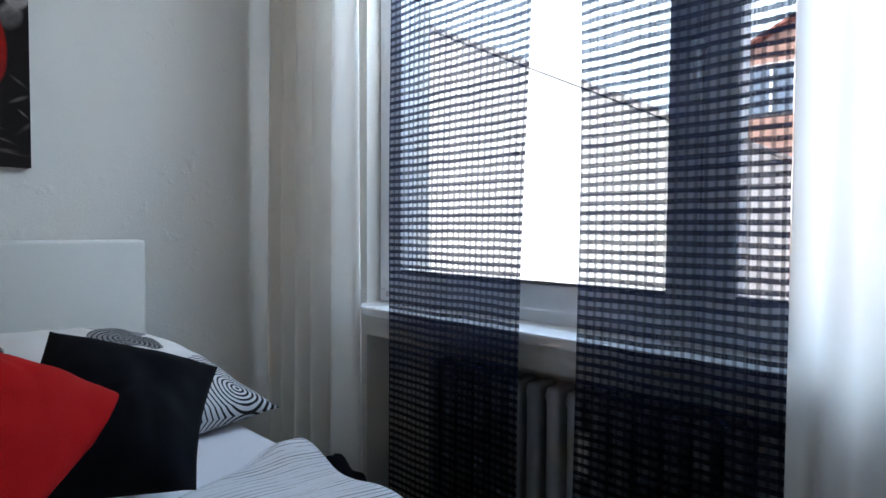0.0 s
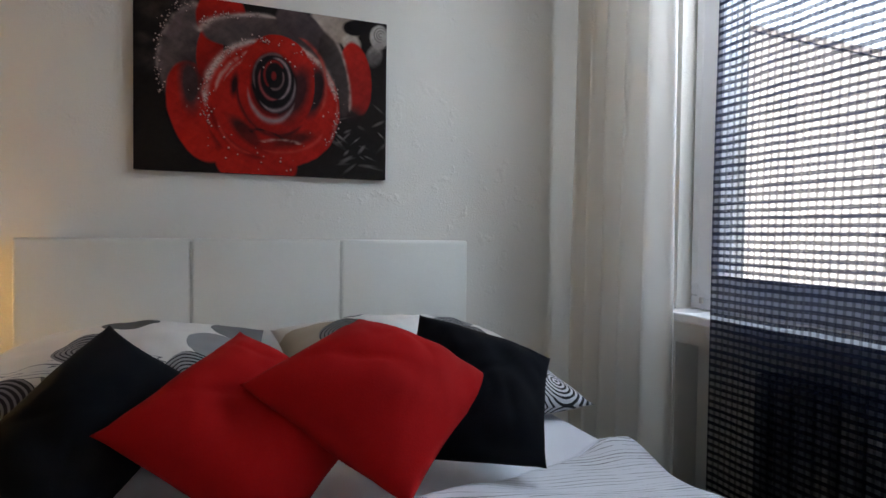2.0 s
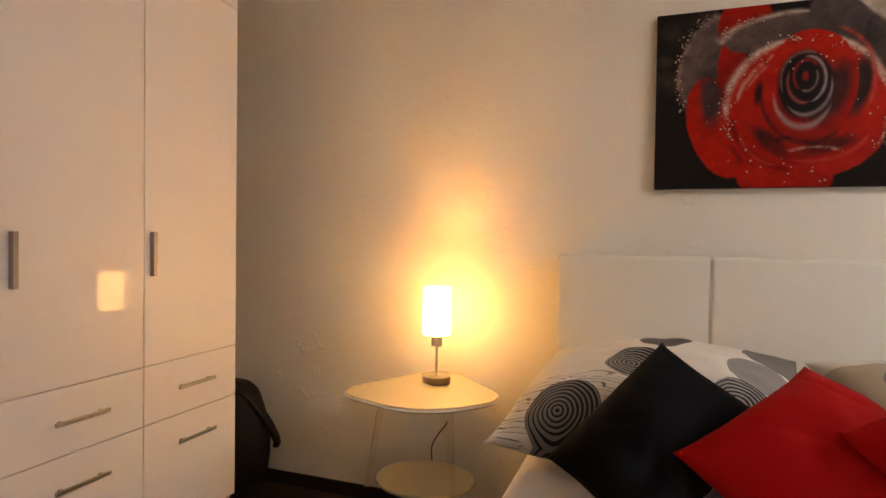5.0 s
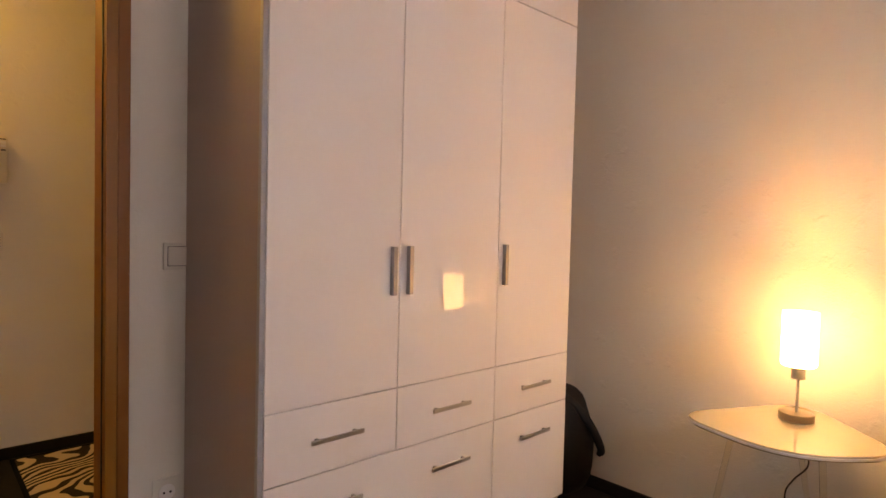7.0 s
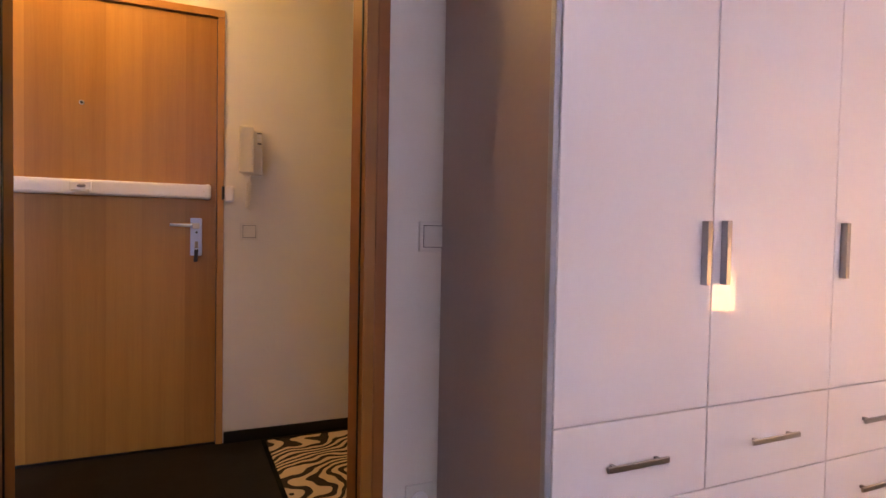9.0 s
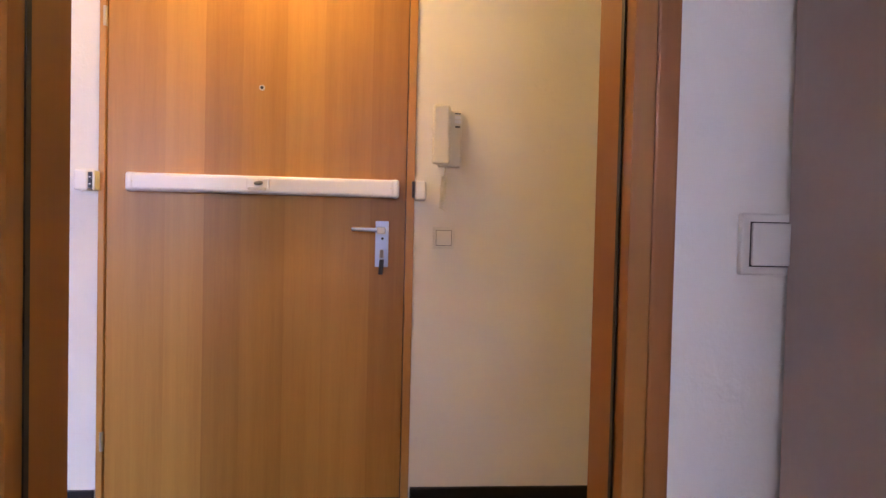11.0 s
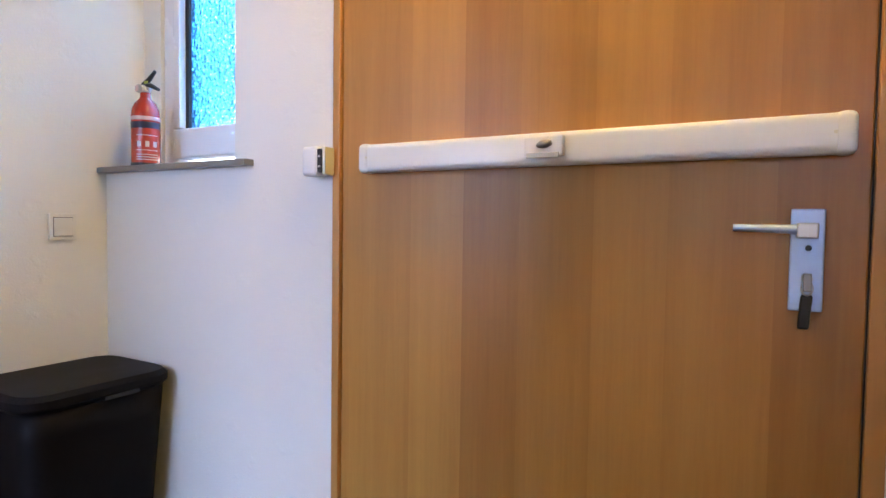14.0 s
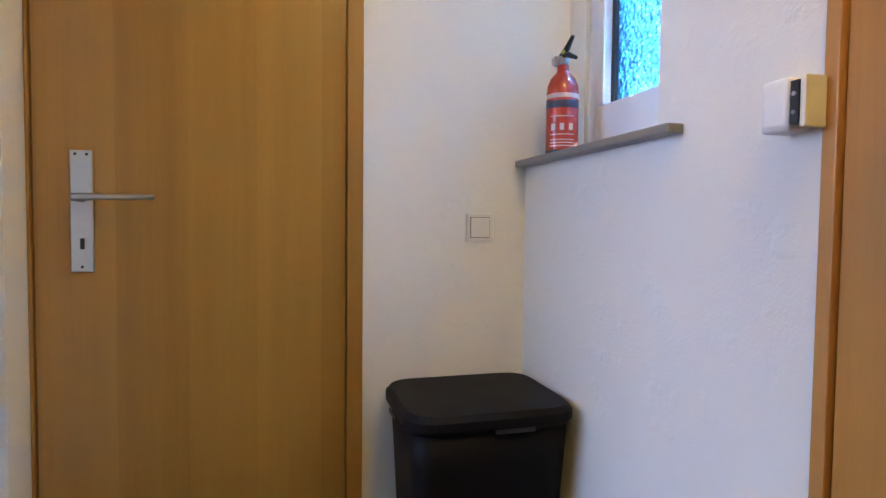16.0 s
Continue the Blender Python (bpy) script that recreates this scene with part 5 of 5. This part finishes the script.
# intercom
ic = empty("intercom", HW_X, 1.435, 1.277, "ivory door intercom with handset and coiled cord", "intercom")
part("base", box(HW_X + 0.0005, HW_X + 0.035, 1.398, 1.485, 1.278, 1.490, 0.006), M_PLASTIC, ic)
bm = box(HW_X + 0.0355, HW_X + 0.066, 1.371, 1.445, 1.284, 1.505, 0.026, 6)
for q in bm.verts:
    k = (q.co.z - 1.284) / 0.221
    q.co.y = 1.408 + (q.co.y - 1.408) * (0.86 + 0.14 * math.sin(math.pi * min(1, 0.15 + k * 0.9)))
    q.co.x += 0.010 * (abs(k - 0.5) * 2) ** 3 - 0.008
hs = part("handset", bm, M_PLASTIC, ic, "ivory telephone handset", True)
for z, h in ((1.476, 0.004), (1.462, 0.012), (1.446, 0.012)):
    part("button", box(HW_X + 0.0352, HW_X + 0.039, 1.458, 1.480, z - h / 2, z + h / 2, 0.0015), M_WHITE if h > 0.01 else M_BLACK, ic)
part("button", box(HW_X + 0.0352, HW_X + 0.039, 1.46, 1.478, 1.424, 1.430, 0.001), M_BLACK, ic)
coil = [(HW_X + 0.022 + 0.0085 * math.cos(a), 1.424 - 0.008 * (a / 150) + 0.0085 * math.sin(a), 1.245 - 0.12 * a / 132) for a in [i * 0.55 for i in range(240)]]
part("coiled_cord", tube([(HW_X + 0.03, 1.428, 1.279), (HW_X + 0.028, 1.427, 1.262)] + coil + [(HW_X + 0.012, 1.428, 1.118), (HW_X + 0.003, 1.434, 1.112)], 0.0029, 6), M_PLASTIC, ic, smooth=True)

# zebra rug
rug = empty("rug", -2.65, 1.9, 0, "zebra striped doormat rug in cream and black", "rug")
part("carpet", box(-3.052, -2.30, 1.505, 2.10, 0.0005, 0.012, 0.003), M_ZEBRA, rug)
bm = box(-3.07, -3.0525, 1.488, 2.118, 0.0005, 0.011)
box(-2.2995, -2.282, 1.488, 2.118, 0.0005, 0.011, bm=bm)
box(-3.052, -2.30, 1.488, 1.5045, 0.0005, 0.011, bm=bm)
box(-3.052, -2.30, 2.1005, 2.118, 0.0005, 0.011, bm=bm)
part("border", bm, M_BLACKC, rug, "dark sewn border")

# hall lamp
hl = empty("ceiling_lamp", -2.80, 0.76, CEIL, "lit round glass ceiling lamp in the hall", "lamp")
part("rim", lathe([(0.15, CEIL - 0.0005), (0.15, CEIL - 0.018), (0.143, CEIL - 0.02)], -2.80, 0.76, 40), M_NICKEL, hl)
part("glass_bowl", lathe([(0.14, CEIL - 0.0205), (0.132, CEIL - 0.05), (0.1, CEIL - 0.078), (0.05, CEIL - 0.092), (0.01, CEIL - 0.095)], -2.80, 0.76, 40), M_HALLLAMP, hl, "glowing glass bowl", True)


# ---------------------------------------------------------------- south door of the hall
sd = empty("door_inner", -2.21, HS_Y, 0, "closed beech veneered inner door with nickel lever", "door")
sd["kind"] = "structure"
part("leaf", box(-2.586, -1.837, HS_Y - 0.04, HS_Y + 0.002, 0.008, 1.985, 0.003), M_DOOR2, sd)
sf = structure("door_frame_inner", box(-2.6315, -2.588, HS_Y - 0.1, HS_Y + 0.011, 0, 2.0, 0.003), M_FRAME2, "beech door frame of the inner door", "door frame")
part("jamb", box(-1.835, -1.8265, HS_Y - 0.1, HS_Y + 0.011, 0, 2.0, 0.003), M_FRAME2, sf)
part("head", box(-2.6315, -1.8265, HS_Y - 0.1, HS_Y + 0.011, 2.0005, 2.0295, 0.003), M_FRAME2, sf)
part("backing", box(-2.6315, -1.8265, HS_Y - 0.118, HS_Y - 0.101, 0, 2.0295), M_GAP, sf)
sp = lever_set(sd, -2.113, (-1.944, 1.074), (-1.970, -1.919, 0.893, 1.190), 1, 1, HS_Y + 0.002, M_NICKEL, M_NICKEL)
for x, z in ((-1.957, 1.18), (-1.932, 1.18), (-1.944, 0.905)):
    part("screw", tube([(x, HS_Y + 0.0105, z), (x, HS_Y + 0.0125, z)], 0.0035, 10), M_GAP, sp)
part("keyhole", box(-1.950, -1.940, HS_Y + 0.0106, HS_Y + 0.0122, 0.948, 0.975, 0.003), M_BLACK, sp)

# hall window
HG = HW_X - 0.165
w2 = tagged(new("window_2"), "small white window with blue rippled glass", "window", kind="structure")
w2.matrix_world = pose(HG, -0.5, SILL_Z)
bpy.context.view_layer.update()
part("frame_stile", box(HG - 0.06, HG + 0.012, -0.735, -0.668, SILL_Z + 0.045, 2.24, 0.004), M_UPVC, w2)
part("frame_stile", box(HG - 0.06, HG + 0.012, NICHE_Y1 - 0.012, NICHE_Y1 - 0.001, SILL_Z + 0.045, 2.24, 0.004), M_UPVC, w2)
part("sash_stile", box(HG - 0.05, HG + 0.028, -0.6675, -0.632, SILL_Z + 0.16, 2.22, 0.006), M_UPVC, w2)
part("sash_rail", box(HG - 0.05, HG + 0.028, -0.6675, NICHE_Y1 - 0.0125, SILL_Z + 0.06, SILL_Z + 0.159, 0.006), M_UPVC, w2)
part("frame_rail", box(HG - 0.06, HG + 0.012, -0.735, NICHE_Y1 - 0.001, SILL_Z + 0.0195, SILL_Z + 0.044, 0.003), M_GAP, w2, "dark joint below the sash")
part("sash_rail", box(HG - 0.05, HG + 0.028, -0.6675, NICHE_Y1 - 0.0125, 2.14, 2.22, 0.006), M_UPVC, w2)
part("sash_stile", box(HG - 0.05, HG + 0.028, NICHE_Y1 - 0.026, NICHE_Y1 - 0.0125, SILL_Z + 0.16, 2.139, 0.006), M_UPVC, w2)
bp = part("pane", box(HG - 0.012, HG - 0.006, -0.634, NICHE_Y1 - 0.024, SILL_Z + 0.155, 2.145), M_BLUEGLASS, w2, "blue rippled glass pane")
bp.visible_shadow = False
part("gasket", box(HG - 0.02, HG + 0.004, -0.6318, -0.614, SILL_Z + 0.161, 2.139), M_BLACK, w2, "dark gasket")
part("window_handle", tube(smooth_path([(HG + 0.028, -0.24, 1.75), (HG + 0.065, -0.24, 1.75), (HG + 0.07, -0.24, 1.73), (HG + 0.07, -0.24, 1.64)], 5), 0.009, 10), M_NICKEL, w2, smooth=True)
structure("window_sill_2", box(HW_X - 0.19, HW_X + 0.035, HS_Y + 0.001, NICHE_Y1 + 0.075, SILL_Z + 0.0005, SILL_Z + 0.019, 0.004), M_SILLST, "grey stone sill below the hall window", "window sill")

# fire extinguisher
EX, EY, EZ = HW_X - 0.028, -0.655, SILL_Z + 0.0195
ext = empty("fire_extinguisher", EX, EY, EZ, "small red fire extinguisher standing on the window sill", "extinguisher")
part("cylinder", lathe([(0.040, EZ), (0.043, EZ + 0.006), (0.0435, EZ + 0.012), (0.0435, EZ + 0.165), (0.041, EZ + 0.185), (0.033, EZ + 0.205), (0.020, EZ + 0.219), (0.016, EZ + 0.226), (0.016, EZ + 0.24)], EX, EY, 40), M_EXTRED, ext, smooth=True)
part("label_band", lathe([(0.0438, EZ + 0.122), (0.044, EZ + 0.1225), (0.044, EZ + 0.142), (0.0438, EZ + 0.1425)], EX, EY, 40), M_NAVY, ext, "dark blue label band", True)
part("label_stripe", lathe([(0.0438, EZ + 0.148), (0.0439, EZ + 0.1482), (0.0439, EZ + 0.1598), (0.0438, EZ + 0.16)], EX, EY, 40), M_LABEL, ext, "pale label stripe", True)
for a in (-0.55, 0.0, 0.55):
    ang = a + math.atan2(0.78 - EY, -2.4 - EX)
    bm = box(0.0436, 0.0444, -0.006, 0.006, EZ + 0.062, EZ + 0.08)
    bmesh.ops.transform(bm, matrix=pose(EX, EY, 0, 0, 0, math.degrees(ang)), verts=bm.verts)
    part("pictogram", bm, M_LABEL, ext)
for k, z in enumerate((0.02, 0.028, 0.036, 0.05, 0.098)):
    for a in range(7):
        ang = -0.66 + a * 0.22 + math.atan2(0.78 - EY, -2.4 - EX)
        bm = box(0.0433, 0.0442, -0.0046, 0.0046, EZ + z, EZ + z + 0.0025)
        bmesh.ops.transform(bm, matrix=pose(EX, EY, 0, 0, 0, math.degrees(ang)), verts=bm.verts)
        part("print_line", bm, M_LABEL, ext)
part("base_ring", lathe([(0.0436, EZ + 0.0005), (0.0445, EZ + 0.001), (0.0445, EZ + 0.010), (0.0436, EZ + 0.011)], EX, EY, 40), M_BLACK, ext)
part("valve", lathe([(0.014, EZ + 0.2402), (0.015, EZ + 0.246), (0.015, EZ + 0.262), (0.010, EZ + 0.266)], EX, EY, 24), M_STEEL, ext, smooth=True)
bm = lathe([(0.013, 0), (0.014, 0.004), (0.014, 0.010), (0.012, 0.012)], 0, 0, 24)
bmesh.ops.transform(bm, matrix=Matrix.Translation((EX + 0.012, EY - 0.006, EZ + 0.252)) @ pose(0, 0, 0, 0, 90, 20), verts=bm.verts)
part("gauge", bm, M_STEEL, ext, "round pressure gauge")
part("gauge_face", box(EX + 0.0255, EX + 0.0265, EY - 0.016, EY + 0.002, EZ + 0.243, EZ + 0.261, 0.003), M_LABEL, ext, "white gauge face")
part("carry_handle", tube([(EX, EY - 0.004, EZ + 0.266), (EX, EY + 0.03, EZ + 0.262), (EX, EY + 0.07, EZ + 0.244)], [0.010, 0.008, 0.005], 10), M_BLACK, ext)
part("squeeze_lever", tube([(EX, EY - 0.010, EZ + 0.268), (EX, EY + 0.018, EZ + 0.28), (EX, EY + 0.052, EZ + 0.305)], [0.008, 0.008, 0.005], 10), M_BLACK, ext)
part("safety_seal", box(EX + 0.006, EX + 0.011, EY + 0.008, EY + 0.024, EZ + 0.268, EZ + 0.276, 0.002), M_SEAL, ext, "yellow-green safety seal")
part("nozzle", tube([(EX, EY + 0.012, EZ + 0.254), (EX, EY + 0.026, EZ + 0.252)], [0.007, 0.006], 12), M_STEEL, ext)

# bin
bn = empty("laundry_bin", -2.905, -0.645, 0, "black plastic lidded bin standing in the hall corner", "bin")
lo = rounded_outline([(-3.08, -0.78), (-2.73, -0.78), (-2.73, -0.52), (-3.08, -0.52)], 0.05, 8)
hi = rounded_outline([(-3.10, -0.805), (-2.70, -0.805), (-2.70, -0.468), (-3.105, -0.468)], 0.07, 8)
bm = bmesh.new()
rings = []
for k in range(7):
    t = k / 6
    rings.append([bm.verts.new((a[0] * (1 - t) + b[0] * t, a[1] * (1 - t) + b[1] * t, 0.0005 + 0.53 * t)) for a, b in zip(lo, hi)])
for a, c in zip(rings, rings[1:]):
    for i in range(len(a)):
        bm.faces.new((a[i], a[(i + 1) % len(a)], c[(i + 1) % len(a)], c[i]))
bm.faces.new(rings[0][::-1])
bm.faces.new(rings[-1])
part("body", bm, M_BIN, bn, smooth=True)
rim = rounded_outline([(-3.117, -0.818), (-2.684, -0.818), (-2.684, -0.455), (-3.117, -0.455)], 0.085, 8)
part("lid", slab(rim, 0.531, 0.58, 0.014), M_BIN, bn, "slightly domed black lid")
part("grip_slot", box(-2.99, -2.89, -0.4555, -0.453, 0.532, 0.543), M_BLACK, bn, "dark grip slot")
part("grip_slot", box(-2.6835, -2.681, -0.68, -0.60, 0.532, 0.543), M_BLACK, bn, "dark grip slot")


# ---------------------------------------------------------------- outside
M_HAZE = glowing("bright_hazy_sky", (0.70, 0.85, 1.0), 0.75)
tagged(mesh_object("backdrop", box(90, 90.5, -60, 160, -6, 110), M_HAZE), "bright hazy sky far behind the houses", "backdrop", kind="structure")
tagged(mesh_object("ground", box(-60, 400, -300, 300, -6.2, -6.0), M_GRASS), "pale yard ground outside the window", "ground", kind="structure")


def house(name, x, y0, y1, eave, ridge, mat, roof, label, rows, cols, deep=8.0, over=0.3):
    h = empty(name, x + deep / 2, (y0 + y1) / 2, -6, label, "house")
    bm = bmesh.new()
    mid = (y0 + y1) / 2
    pts = [(y0, -6), (y1, -6), (y1, eave), (mid, ridge), (y0, eave)]
    f = [bm.verts.new((x, a, b)) for a, b in pts]
    g = [bm.verts.new((x + deep, a, b)) for a, b in pts]
    bm.faces.new(f)
    bm.faces.new(g[::-1])
    for i in range(5):
        bm.faces.new((f[i], f[(i + 1) % 5], g[(i + 1) % 5], g[i]))
    part("wall", bm, mat, h)
    for s, a in ((1, y1), (-1, y0)):
        bm = bmesh.new()
        q = []
        for xx in (x - over, x + deep + over):
            for yy, zz in ((mid, ridge + 0.02), (a + s * over, eave - over * (ridge - eave) / abs(a - mid) + 0.02)):
                for d in (0, 0.08):
                    q.append(bm.verts.new((xx, yy, zz + d)))
        for ids in ((0, 2, 3, 1), (4, 5, 7, 6), (0, 1, 5, 4), (2, 6, 7, 3), (1, 3, 7, 5), (0, 4, 6, 2)):
            bm.faces.new([q[i] for i in ids])
        part("roof", bm, roof, h)
    for r in range(rows):
        for c in range(cols):
            yy = y0 + (y1 - y0) * (c + 0.5) / cols
            zz = -4.6 + r * 2.9
            w = part("window", box(x - 0.03, x - 0.005, yy - 0.6, yy + 0.6, zz, zz + 1.4), M_UPVC, h)
            part("pane", box(x - 0.04, x - 0.031, yy - 0.52, yy - 0.04, zz + 0.08, zz + 1.32), M_PANE, w)
            part("pane", box(x - 0.04, x - 0.031, yy + 0.04, yy + 0.52, zz + 0.08, zz + 1.32), M_PANE, w)
    return h


house("house", 9.0, 4.6, 17.0, 2.55, 5.6, M_RENDER, M_FASCIA, "white rendered neighbouring house with a tiled roof", 0, 0, 6.0, 0.04)
house("house", 18.0, -9.0, 7.2, 5.6, 9.4, M_BRICK, M_TILE, "red-brown neighbouring house with white windows", 4, 6)
